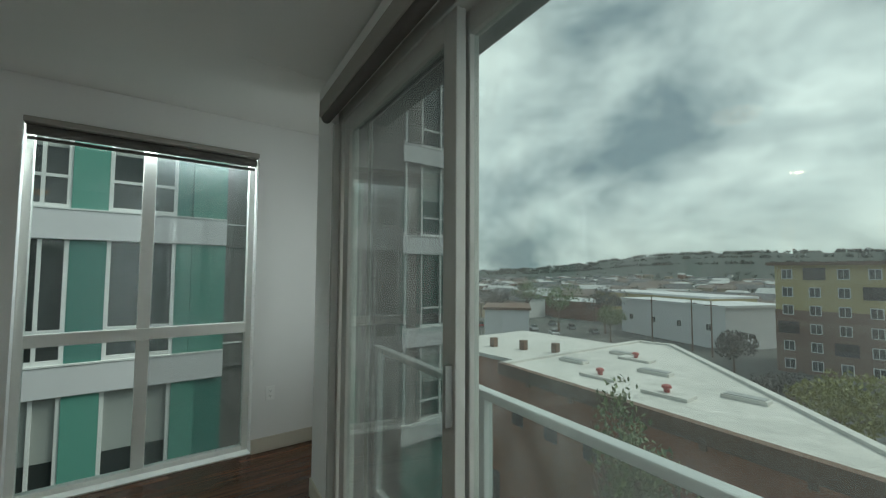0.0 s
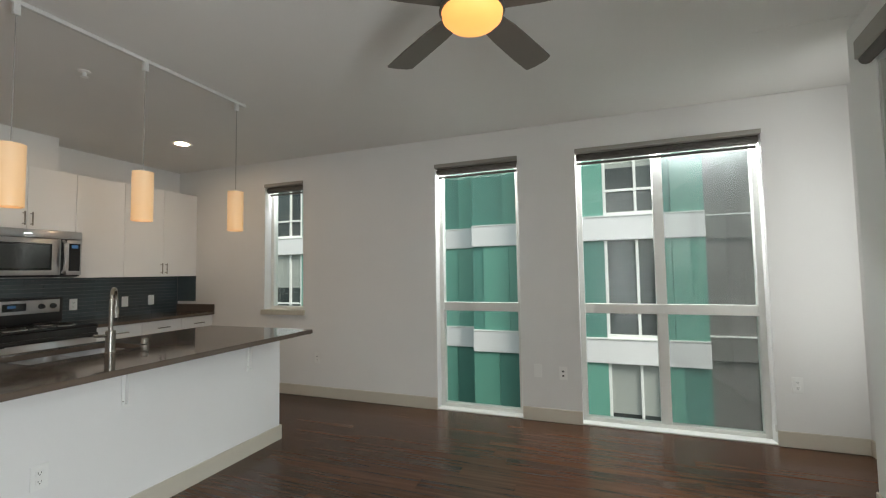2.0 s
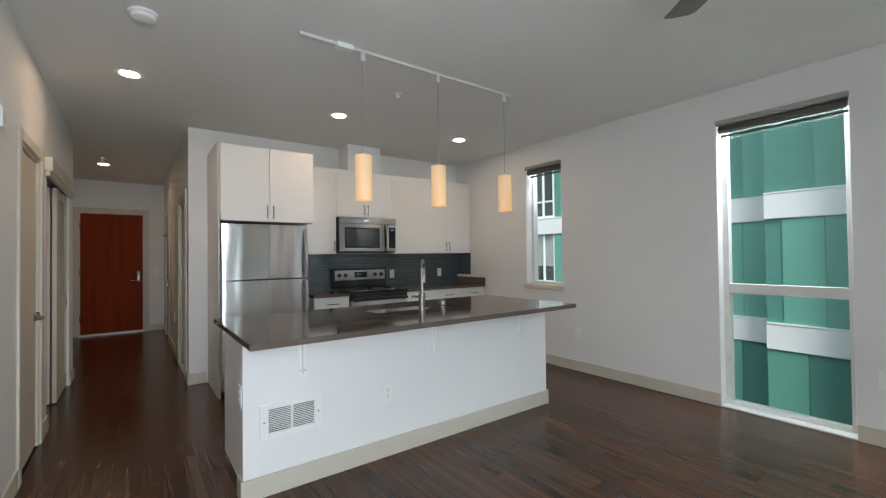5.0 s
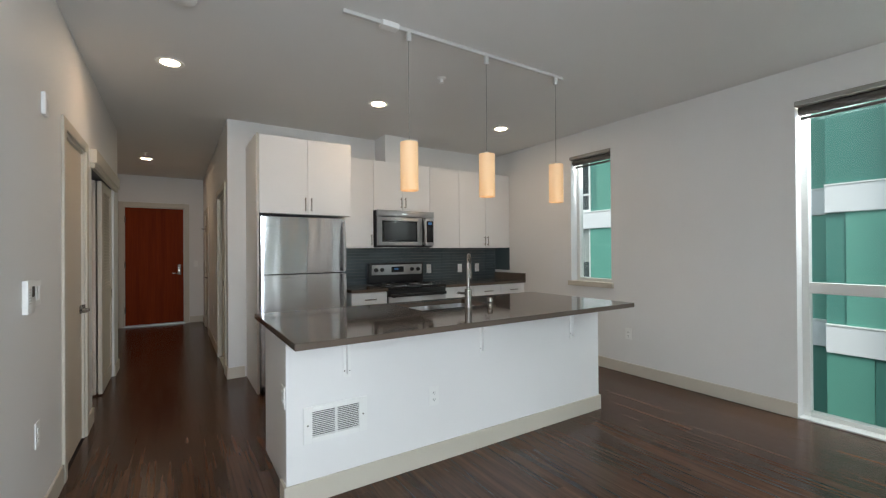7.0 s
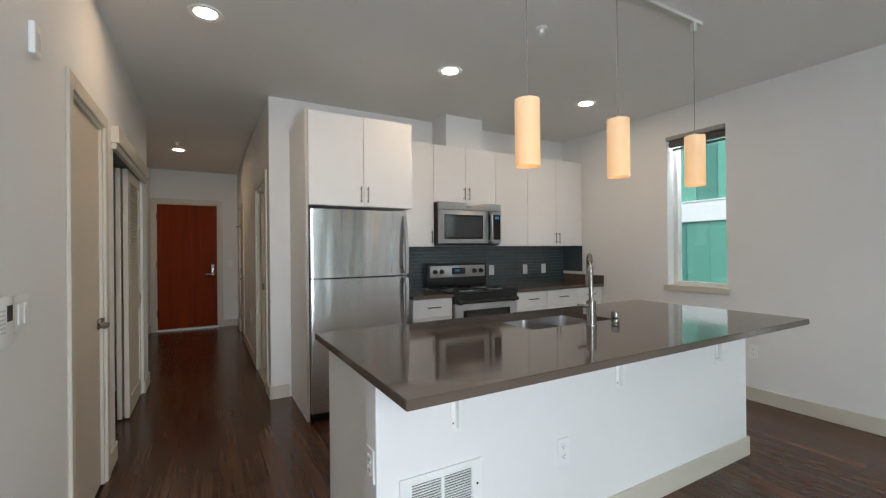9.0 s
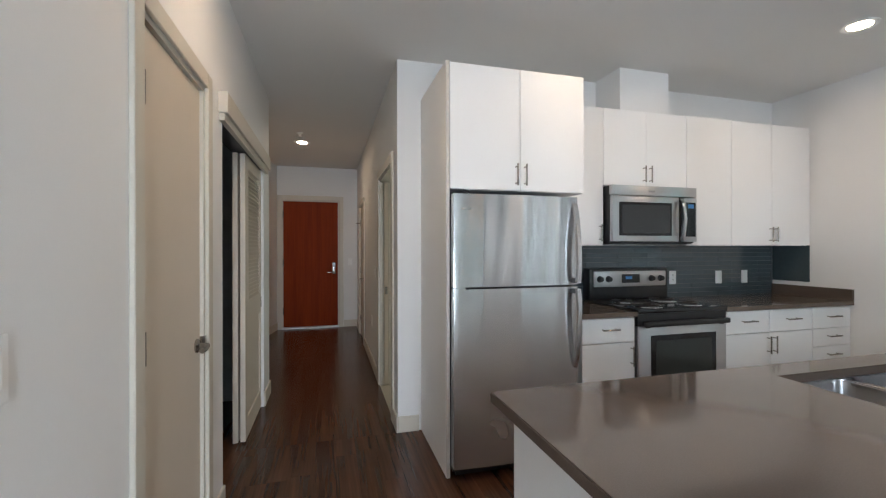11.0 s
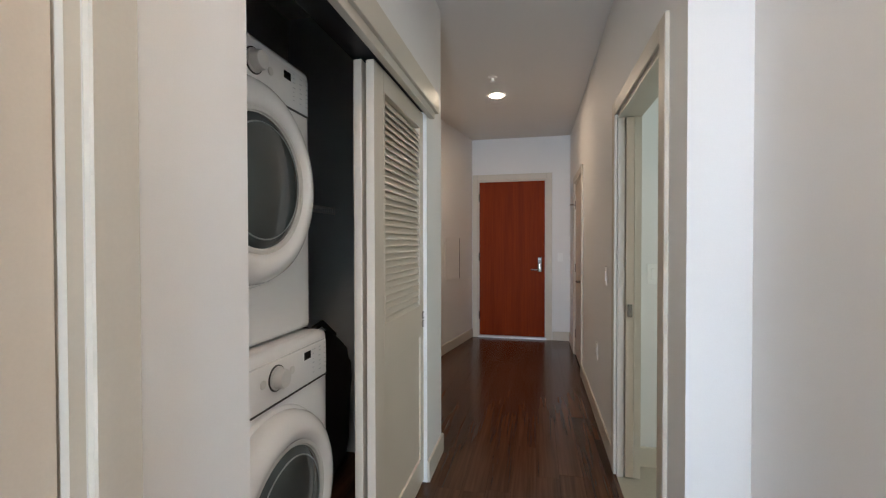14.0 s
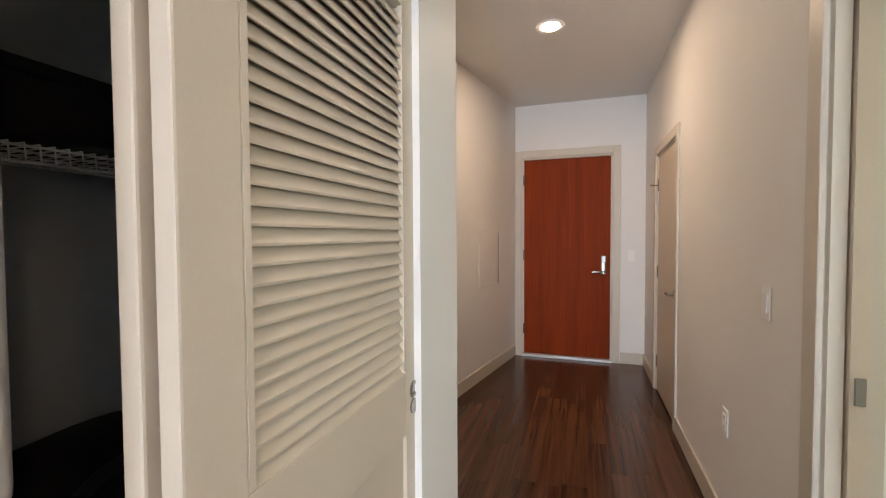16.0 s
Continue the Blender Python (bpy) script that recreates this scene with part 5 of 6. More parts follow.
def pendant(x):
    p = thing("pendant_light", (x, -6.885, H - 0.022), "amber glass cylinder pendant lamp hanging over the island", "pendant lamp", "pendants over the island")
    part("adapter", boxes((-0.014, 0.014, -0.012, 0.012, -0.055, 0.0), bevel=0.004), M_ALMOND, p)
    part("cord", cyl(bmesh.new(), (0, 0, -0.70), (0, 0, -0.05), 0.0022, n=8), M_ALU, p)
    part("cap", lathe(bmesh.new(), [(0.018, -0.70), (0.018, -0.675), (0.006, -0.668)], None, 20), M_ALMOND, p, "", True)
    z1, z0, r = -0.685, -0.985, 0.056
    s = part("shade", lathe(bmesh.new(), [(0.02, z1), (r, z1 - 0.001), (r, z0), (r - 0.005, z0), (r - 0.005, z1 - 0.006), (0.02, z1 - 0.006)], None, 40), M_SHADEM, p, "glowing mottled amber glass shade", True)
    return p


M_SHADEM = bpy.data.materials.new("amber_alabaster_glass")
M_SHADEM.use_nodes = True
_t = M_SHADEM.node_tree
_p = _t.nodes["Principled BSDF"]
_n, _c, _g, _mr = _t.nodes.new("ShaderNodeTexNoise"), _t.nodes.new("ShaderNodeTexCoord"), _t.nodes.new("ShaderNodeSeparateXYZ"), _t.nodes.new("ShaderNodeMapRange")
_n.inputs["Scale"].default_value, _n.inputs["Detail"].default_value = 16.0, 5.0
_t.links.new(_c.outputs["Object"], _n.inputs["Vector"])
_t.links.new(_c.outputs["Object"], _g.inputs[0])
_mr.inputs["From Min"].default_value, _mr.inputs["From Max"].default_value = -0.985, -0.72
_mr.inputs["To Min"].default_value, _mr.inputs["To Max"].default_value = 1.75, 0.7
_t.links.new(_g.outputs["Z"], _mr.inputs["Value"])
_m2 = _t.nodes.new("ShaderNodeMath")
_m2.operation = "MULTIPLY"
_t.links.new(_n.outputs["Fac"], _m2.inputs[0])
_t.links.new(_mr.outputs["Result"], _m2.inputs[1])
_r = _t.nodes.new("ShaderNodeValToRGB")
_r.color_ramp.elements[0].position, _r.color_ramp.elements[0].color = 0.2, (0.92, 0.56, 0.29, 1)
_r.color_ramp.elements[1].position, _r.color_ramp.elements[1].color = 0.85, (1.0, 0.52, 0.17, 1)
_t.links.new(_m2.outputs[0], _r.inputs["Fac"])
_t.links.new(_r.outputs["Color"], _p.inputs["Emission Color"])
_p.inputs["Base Color"].default_value = (0.75, 0.55, 0.35, 1)
_p.inputs["Roughness"].default_value = 0.3
_p.inputs["Emission Strength"].default_value = 0.25
for px in (1.985, 2.60, 3.295):
    pendant(px)


def downlight(x, y):
    d = thing("downlight", (x, y, H), "round white recessed ceiling light, switched on", "ceiling light", "recessed ceiling lights")
    part("trim_ring", lathe(bmesh.new(), [(0.092, -0.001), (0.090, -0.007), (0.078, -0.009), (0.058, -0.003)], None, 40), M_WHITEP, d, "", True)
    part("lens", lathe(bmesh.new(), [(0.060, -0.0035), (0.05, -0.0065), (0.0, -0.008)], None, 40), M_CAN, d, "glowing lens", True)
    return d


for x, y in ((0.73, -5.57), (2.37, -5.56), (3.88, -5.54), (0.41, -1.69)):
    downlight(x, y)
sm = thing("smoke_detector", (0.80, -6.57, H), "white round smoke detector on the ceiling", "smoke detector")
part("base", lathe(bmesh.new(), [(0.072, -0.0005), (0.072, -0.012), (0.066, -0.016)], None, 36), M_WHITEP, sm, "", True)
part("cover", lathe(bmesh.new(), [(0.060, -0.016), (0.058, -0.034), (0.045, -0.042), (0.0, -0.043)], None, 36), M_WHITEP, sm, "", True)


def sprinkler(x, y):
    s = thing("sprinkler_head", (x, y, H), "small white fire sprinkler on the ceiling", "sprinkler", "sprinklers")
    part("escutcheon", lathe(bmesh.new(), [(0.035, -0.0005), (0.033, -0.006), (0.015, -0.010)], None, 24), M_WHITEP, s, "", True)
    part("head", lathe(bmesh.new(), [(0.012, -0.010), (0.010, -0.035), (0.022, -0.038), (0.022, -0.041), (0.0, -0.042)], None, 16), M_WHITEP, s, "", True)


sprinkler(2.556, -6.37)
sprinkler(0.417, -2.14)

fan = thing("ceiling_fan", (2.377, -9.047, H), "five-blade grey-brown ceiling fan with a lit amber globe", "ceiling fan")
part("canopy", lathe(bmesh.new(), [(0.062, -0.001), (0.060, -0.03), (0.035, -0.055), (0.014, -0.06)], None, 32), M_FANMET, fan, "", True)
part("downrod", cyl(bmesh.new(), (0, 0, -0.20), (0, 0, -0.05), 0.012), M_FANMET, fan)
part("motor", lathe(bmesh.new(), [(0.03, -0.18), (0.10, -0.20), (0.125, -0.235), (0.125, -0.30), (0.10, -0.325), (0.124, -0.33), (0.128, -0.345), (0.122, -0.352)], None, 40), M_FANMET, fan, "", True)
part("light_globe", lathe(bmesh.new(), [(0.119, -0.350), (0.115, -0.372), (0.095, -0.392), (0.06, -0.404), (0.0, -0.408)], None, 40), M_BULB, fan, "glowing amber glass globe", True)
blb = bmesh.new()
outl = [(0.10, -0.045), (0.25, -0.062), (0.45, -0.068), (0.575, -0.070), (0.592, -0.045), (0.596, 0.02), (0.590, 0.064), (0.45, 0.066), (0.25, 0.060), (0.10, 0.045)]
hi = [blb.verts.new((x, y, 0.004)) for x, y in outl]
lo_ = [blb.verts.new((x, y, -0.004)) for x, y in outl]
blb.faces.new(hi)
blb.faces.new(list(reversed(lo_)))
for k in range(len(outl)):
    j = (k + 1) % len(outl)
    blb.faces.new((lo_[k], lo_[j], hi[j], hi[k]))
bmesh.ops.rotate(blb, verts=blb.verts, cent=(0, 0, 0), matrix=Matrix.Rotation(radians(-10), 3, "X"))
bme = mesh_of("blade", blb, M_BLADE)
for k in range(5):
    o = new("blade", bme)
    o.parent = fan
    o.matrix_basis = Matrix.Translation((0, 0, -0.318)) @ Matrix.Rotation(radians(-17.3 + 72 * k), 4, "Z")


# ---- neighbouring building across the alley ----
M_TEAL = surface("teal_panel", (0.120, 0.325, 0.262), 0.45, vary=0.10, scale=0.6, grain=12, bump=0.02, stretch=(1, 1, 0.15), per_object=0.5)
M_TEALD = surface("dark_teal_panel", (0.075, 0.225, 0.19), 0.45, vary=0.08, scale=0.6, grain=12, bump=0.02, per_object=0.3)
M_BAND = surface("white_band", (0.72, 0.71, 0.73), 0.55, vary=0.04, scale=0.8, grain=20, bump=0.02)
M_GREYF = surface("brown_grey_panel", (0.155, 0.145, 0.14), 0.6, vary=0.08, scale=0.5, grain=10, bump=0.02, per_object=0.4)
M_FWHITE = surface("white_window_frame", (0.78, 0.78, 0.77), 0.5, vary=0.03)
M_ROOMGL = surface("dark_window_glass", (0.045, 0.055, 0.055), 0.06, vary=0.4, scale=0.5, grain=2, bump=0, per_object=0.6, coat=0.4)
M_BLINDW = surface("window_blind", (0.34, 0.36, 0.34), 0.7, vary=0.1)
M_ASPH = surface("asphalt", (0.052, 0.053, 0.055), 0.9, vary=0.2, scale=0.05, grain=2.0, bump=0.2)
FL = 3.03
bld = thing("teal_apartment_building", (12.1, -9.0, -14), "teal panelled apartment building with white floor bands", "building")


def facade(x, ya, yb, mats, widths, windows, band_y=None):
    """One upright plane of the facade, x towards the viewer, with panels, bands and windows, storey by storey."""
    part("wall", B(x - 12.1 + 0.15, x - 12.1 + 6.0, ya + 9.0, yb + 9.0, 0, 24.5), M_TEALD, bld)
    for s in range(-2, 3):
        zb0 = 2.07 + s * FL + 14
        zb1 = zb0 + 0.59
        b = part("floor_band", bx(bmesh.new(), x - 12.1 - 0.05, x - 12.1 + 0.15, ya + 9.0, yb + 9.0, zb0, zb1, bevel=0.012, seg=1), mats[2], bld)
        part("band_cap", B(x - 12.1 - 0.065, x - 12.1 + 0.1, ya + 9.0, yb + 9.0, zb1, zb1 + 0.03), M_FWHITE, b)
        z0, z1 = zb1 + 0.03, zb0 + FL
        y = ya
        k = 0
        cuts = sorted(windows)
        free = []
        for w0, w1 in cuts:
            if w0 > y:
                free.append((y, w0))
            y = w1
        if yb > y:
            free.append((y, yb))
        for f0, f1 in free:
            y = f0
            while y < f1 - 0.01:
                w = min(widths[(k + s) % len(widths)], f1 - y)
                if f1 - y - w < 0.2:
                    w = f1 - y
                dark = ((k + s) % 3 == 1)
                part("panel", B(x - 12.1 + (0.03 if dark else 0.0), x - 12.1 + 0.15, y + 9.0 + 0.004, y + w + 9.0 - 0.004, z0, z1), mats[1] if dark else mats[0], bld)
                y += w
                k += 1
        for w0, w1 in cuts:
            win = part("window", boxes((x - 12.1 + 0.02, x - 12.1 + 0.12, w0 + 9, w0 + 9.07, z0, z1), (x - 12.1 + 0.02, x - 12.1 + 0.12, w1 + 8.93, w1 + 9, z0, z1),
                                      (x - 12.1 + 0.02, x - 12.1 + 0.12, w0 + 9.07, w1 + 8.93, z0, z0 + 0.08), (x - 12.1 + 0.03, x - 12.1 + 0.12, w0 + 9.07, w1 + 8.93, z0 + 0.60, z0 + 0.66),
                                      (x - 12.1 + 0.02, x - 12.1 + 0.12, w0 + 0.62 * (w1 - w0) - 0.03 + 9 - 0.24 * (w1 - w0), w0 + 0.62 * (w1 - w0) + 0.03 + 9 - 0.24 * (w1 - w0), z0 + 0.08, z1)), M_FWHITE, bld)
            mid = w0 + 0.38 * (w1 - w0)
            for p0, p1 in ((w0 + 0.07, mid - 0.03), (mid + 0.03, w1 - 0.07)):
                for q0, q1 in ((z0 + 0.08, z0 + 0.60), (z0 + 0.66, z1)):
                    part("pane", B(x - 12.1 + 0.09, x - 12.1 + 0.11, p0 + 9, p1 + 9, q0, q1), M_ROOMGL, win)
                if (s + int(w0 * 7)) % 2 == 1:
                    part("blind", B(x - 12.1 + 0.085, x - 12.1 + 0.089, p0 + 9, p1 + 9, z0 + 1.2, z1), M_BLINDW, win)


TM = (M_TEAL, M_TEALD, M_BAND)
facade(12.1, -11.80, -7.65, TM, [0.7, 0.55, 0.7], [(-10.80, -9.60), (-9.02, -7.9)])
facade(12.75, -7.65, -5.97, TM, [0.75, 0.93, 0.6], [])
facade(13.4, -5.97, 6.0, TM, [0.62, 0.9, 0.72, 0.66], [(-4.6, -3.2), (0.7, 2.1), (3.4, 4.6)])
GM = (M_GREYF, M_GREYF, M_GREYF)
facade(13.1, -15.9, -11.80, GM, [0.9, 1.1], [])
facade(12.6, -19.6, -15.9, (M_GREYF, M_GREYF, M_BAND), [0.5, 0.45], [(-19.1, -17.75), (-17.2, -16.3)])
part("roof", B(-0.2, 8.0, -10.7, 15.1, 24.5, 24.8), M_GREYF, bld)

# ---- ground and street ----
gnd = bmesh.new()
bmesh.ops.create_grid(gnd, x_segments=2, y_segments=2, size=3500)
bmesh.ops.translate(gnd, verts=gnd.verts, vec=(0, 0, -14))
solid("ground", gnd, surface("city_ground", (0.085, 0.088, 0.080), 0.9, vary=0.5, scale=0.03, grain=0.4, bump=0.0), "grey and green city ground reaching the horizon", "ground")
solid("road", boxes((-60, 60, -25.0, -15.0, -14.0, -13.98), (-4, 5, -120, -46, -14.0, -13.975)), M_ASPH, "grey asphalt street below the building", "road")
solid("own_facade", boxes((XE + 0.2, XE + 0.24, -11.4, 6, -14, 0.0), (3.72, XE + 0.2, -11.44, -11.40, -14, 3.0), (3.72, 3.76, -11.40, -10.99, -14, 3.0)), M_GREYF, "brown-grey panels of the building below", "wall")

# brick building with a pale flat roof
M_BRICK = surface("orange_brick", (0.30, 0.125, 0.070), 0.85, vary=0.22, scale=0.6, grain=9.0, bump=0.15)
M_ROOF = surface("pale_roof_membrane", (0.62, 0.595, 0.56), 0.85, vary=0.20, scale=0.25, grain=2.0, bump=0.1)
M_CORN = surface("brown_parapet", (0.16, 0.095, 0.065), 0.8, vary=0.15)
RZ = -4.2
poly = [(0.2, -25.9), (19.9, -28.8), (19.2, -44.4), (16.6, -44.8)]
bb = thing("brick_building", (10, -30, -14), "orange brick low building with a pale flat roof", "building")


def prism(pts, z0, z1, ox=10, oy=-30, oz=-14):
    bm = bmesh.new()
    lo = [bm.verts.new((x - ox, y - oy, z0 - oz)) for x, y in pts]
    hi = [bm.verts.new((x - ox, y - oy, z1 - oz)) for x, y in pts]
    for k in range(len(pts)):
        j = (k + 1) % len(pts)
        bm.faces.new((lo[k], lo[j], hi[j], hi[k]))
    bm.faces.new(hi)
    bm.faces.new(list(reversed(lo)))
    bmesh.ops.recalc_face_normals(bm, faces=bm.faces)
    return bm


part("wall", prism(poly, -14, RZ - 0.05), M_BRICK, bb)
part("roof", prism(poly, RZ - 0.05, RZ), M_ROOF, bb, "pale stained roof membrane")
for k in range(4):
    a, b = Vector(poly[k]), Vector(poly[(k + 1) % 4])
    d = (b - a).normalized()
    nn = Vector((d.y, -d.x)) * 0.28
    part("parapet", prism([a - nn * 0.4, b - nn * 0.4, b + nn, a + nn], RZ - 0.55, RZ + 0.14), M_CORN if k == 0 else M_ROOF, bb)
a, b = Vector(poly[0]), Vector(poly[1])
d = (b - a).normalized()
nn = Vector((-d.y, d.x))
M_DARKW = surface("dark_arched_window", (0.035, 0.036, 0.038), 0.15, vary=0.3)
for k in range(7):
    c = a + d * (2.0 + k * 2.7)
    bm = bmesh.new()
    prof = [(-0.5, 0), (0.5, 0), (0.5, 1.1), (0.35, 1.42), (0, 1.55), (-0.35, 1.42), (-0.5, 1.1)]
    for zz in (-7.4,):
        f = [bm.verts.new((c.x + d.x * u - 10 + nn.x * 0.02, c.y + d.y * u + 30 + nn.y * 0.02, zz + v + 14)) for u, v in prof]
        q = [bm.verts.new((c.x + d.x * u - 10 - nn.x * 0.1, c.y + d.y * u + 30 - nn.y * 0.1, zz + v + 14)) for u, v in prof]
        bm.faces.new(f)
        for i in range(7):
            j = (i + 1) % 7
            bm.faces.new((f[i], f[j], q[j], q[i]))
    bmesh.ops.recalc_face_normals(bm, faces=bm.faces)
    w = part("window", bm, M_DARKW, bb, "dark arched window")
for k in range(6):
    c = a + d * (1.2 + k * 3.2)
    part("tie_plate", boxes((c.x - 10.12, c.x - 9.88, c.y + 30.02, c.y + 30.14, 9.05, 9.45)), M_CORN, bb)
M_REDV = surface("red_roof_vent", (0.36, 0.075, 0.065), 0.6, vary=0.1)
for vx, vy in ((15.5, -37.0), (14.3, -30.9), (10.5, -30.3)):
    v = thing("roof_vent", (vx, vy, RZ), "red roof vent on a low curb", "vent", "red roof vents")
    part("curb", boxes((-1.1, 1.0, -0.5, 0.5, 0, 0.16), bevel=0.02), M_ROOF, v)
    part("duct", cyl(bmesh.new(), (0, 0, 0.16), (0, 0, 0.36), 0.13), M_REDV, v)
    part("hood", lathe(bmesh.new(), [(0.14, 0.34), (0.23, 0.37), (0.20, 0.47), (0.07, 0.53), (0, 0.54)], None, 16), M_REDV, v, "", True)
for k, (vx, vy) in enumerate(((8.0, -32.4), (12.9, -34.2), (17.6, -33.2), (16.9, -38.0))):
    v = thing("roof_skylight", (vx, vy, RZ), "low grey roof hatch on the pale roof", "roof hatch", "roof hatches")
    part("curb", boxes((-0.9, 0.9, -0.35, 0.35, 0, 0.18), bevel=0.02), M_ROOF, v)
    part("cover", boxes((-0.8, 0.8, -0.28, 0.28, 0.18, 0.22)), surface("hatch_grey", (0.35, 0.35, 0.34), 0.6), v)
low = thing("low_roof_building", (26, -40, -14), "low pale-roofed brick building", "building")
part("wall", B(-5.5, 8, -7, 6, 0, 8.6), M_BRICK, low)
part("roof", B(-5.6, 8.1, -7.1, 6.1, 8.6, 8.9), M_ROOF, low)
for k in range(4):
    part("chimney", boxes((-3 + k * 2.6, -2.5 + k * 2.6, 1.0 + k, 1.5 + k, 8.9, 9.7)), M_CORN, low)


# far blocks
def block(name, cx, cy, w, d, h, turn, wall, label, storeys, bays, upper=None, roof_over=0.5, roof_mat=None, category="building"):
    b = thing(name, m=pose(cx, cy, -14, 0, 0, turn), label=label, category=category)
    if upper:
        part("wall", B(-w / 2, w / 2, -d / 2, d / 2, 0, h * upper[0]), wall, b)
        part("upper_wall", B(-w / 2 + 0.1, w / 2 - 0.1, -d / 2 + 0.1, d / 2 - 0.1, h * upper[0], h), upper[1], b)
    else:
        part("wall", B(-w / 2, w / 2, -d / 2, d / 2, 0, h), wall, b)
    part("roof", B(-w / 2 - roof_over, w / 2 + roof_over, -d / 2 - roof_over, d / 2 + roof_over, h, h + 0.5), roof_mat or M_CORN, b)
    sh_ = h / storeys
    bw = w / bays
    fme = mesh_of("window", boxes((-0.70, 0.70, -0.04, 0.06, -0.78, 0.78)), M_FWHITE)
    pme = mesh_of("pane", boxes((-0.60, -0.04, -0.03, 0.08, -0.68, 0.68), (0.04, 0.60, -0.03, 0.08, -0.68, 0.68)), M_ROOMGL)
    for s in range(storeys):
        for k in range(bays):
            if (k * 3 + s) % 7 == 5:
                # no recess is cut: a dark slab on the wall paints its shade
                part("balcony", boxes((-w / 2 + bw * k + bw * 0.1, -w / 2 + bw * k + bw * 0.9, d / 2 - 0.05, d / 2 + 0.06, sh_ * s + 0.5, sh_ * s + 2.4)), M_DARKW, b, "dark slab painting the shade of a recessed balcony")
                continue
            o = new("window", fme)
            o.parent, o.location = b, (-w / 2 + bw * (k + 0.5), d / 2, sh_ * (s + 0.5))
            q = new("pane", pme)
            q.parent, q.location = o, (0, 0.0, 0)
    return b


M_YEL = surface("yellow_stucco", (0.48, 0.40, 0.20), 0.85, vary=0.06, scale=0.2, grain=3)
M_BRN = surface("brown_brick", (0.20, 0.125, 0.095), 0.85, vary=0.12, scale=0.3, grain=4)
M_WHS = surface("white_siding", (0.66, 0.65, 0.66), 0.75, vary=0.05, scale=0.2, grain=3)
block("apartment_building", 8.0, -104.0, 30.0, 16.0, 17.0, 3, M_BRN, "yellow and brown five-storey apartment building", 6, 9, (0.58, M_YEL), 0.9)
wh = block("warehouse", 45.0, -122.0, 31.0, 18.0, 8.6, -22, M_WHS, "white low warehouse with a flat roof", 1, 4, None, 0.3, M_WHS)
block("office_block", 60.0, -138.0, 46.0, 14.0, 9.6, -24, M_YEL, "pale yellow long low building", 2, 9, None, 0.3, M_WHS)
block("white_house", 66.0, -78.0, 13.0, 9.0, 8.0, -48, M_WHS, "white two-storey house with a dark roof", 2, 5, None, 0.4)
for px_, py_ in ((38.0, -102.0), (33.0, -98.0), (47.0, -104.0)):
    pl = thing("utility_pole", (px_, py_, -14), "tall wooden utility pole in the street", "pole", "utility poles")
    part("pole", cyl(bmesh.new(), (0, 0, 0), (0, 0, 10.5), 0.16, 0.11, 10), M_CORN, pl)
    part("cross_arm", boxes((-1.1, 1.1, -0.06, 0.06, 9.6, 9.75)), M_CORN, pl)

rng = random.Random(11)
HM = [surface("house_wall_" + n, c, 0.85, vary=0.1, scale=0.2, grain=3) for n, c in (("white", (0.55, 0.55, 0.54)), ("tan", (0.36, 0.30, 0.22)), ("brick", (0.22, 0.12, 0.09)), ("grey", (0.28, 0.30, 0.31)))]
RM = [surface("house_roof_" + n, c, 0.9, vary=0.12, scale=0.2, grain=3) for n, c in (("dark", (0.13, 0.13, 0.135)), ("brown", (0.20, 0.16, 0.14)), ("pale", (0.55, 0.55, 0.54)))]
for wm_i, wm_ in enumerate(HM):
    bmw, bmr = bmesh.new(), bmesh.new()
    for k in range(150):
        az = radians(rng.uniform(-88, -38))
        dist = 150 + 850 * rng.random() ** 1.3
        zg = -14 + max(0.0, (dist - 900) * 0.085) * max(0, min(1, (-math.degrees(az) - 46) / 18))
        x, y = 1.1 + dist * math.cos(az), -9.8 + dist * math.sin(az)
        w, d_, h = rng.uniform(7, 18), rng.uniform(7, 14), rng.uniform(3.5, 8)
        bx(bmw, x - w / 2, x + w / 2, y - d_ / 2, y + d_ / 2, zg - 3, zg + h)
        rr_ = rng.uniform(1.0, 3.0)
        vs = [bmr.verts.new(p) for p in ((x - w / 2 - .5, y - d_ / 2 - .5, zg + h), (x + w / 2 + .5, y - d_ / 2 - .5, zg + h), (x + w / 2 + .5, y + d_ / 2 + .5, zg + h), (x - w / 2 - .5, y + d_ / 2 + .5, zg + h), (x - w / 2, y, zg + h + rr_), (x + w / 2, y, zg + h + rr_))]
        for f in ((0, 1, 5, 4), (2, 3, 4, 5), (0, 4, 3), (1, 2, 5)):
            bmr.faces.new([vs[i] for i in f])
    hs = thing("far_houses", (0, 0, 0), "many small houses of the far neighbourhood", "houses", kind="stuff")
    part("wall", bmw, wm_, hs)
    part("roof", bmr, RM[wm_i % 3], hs)

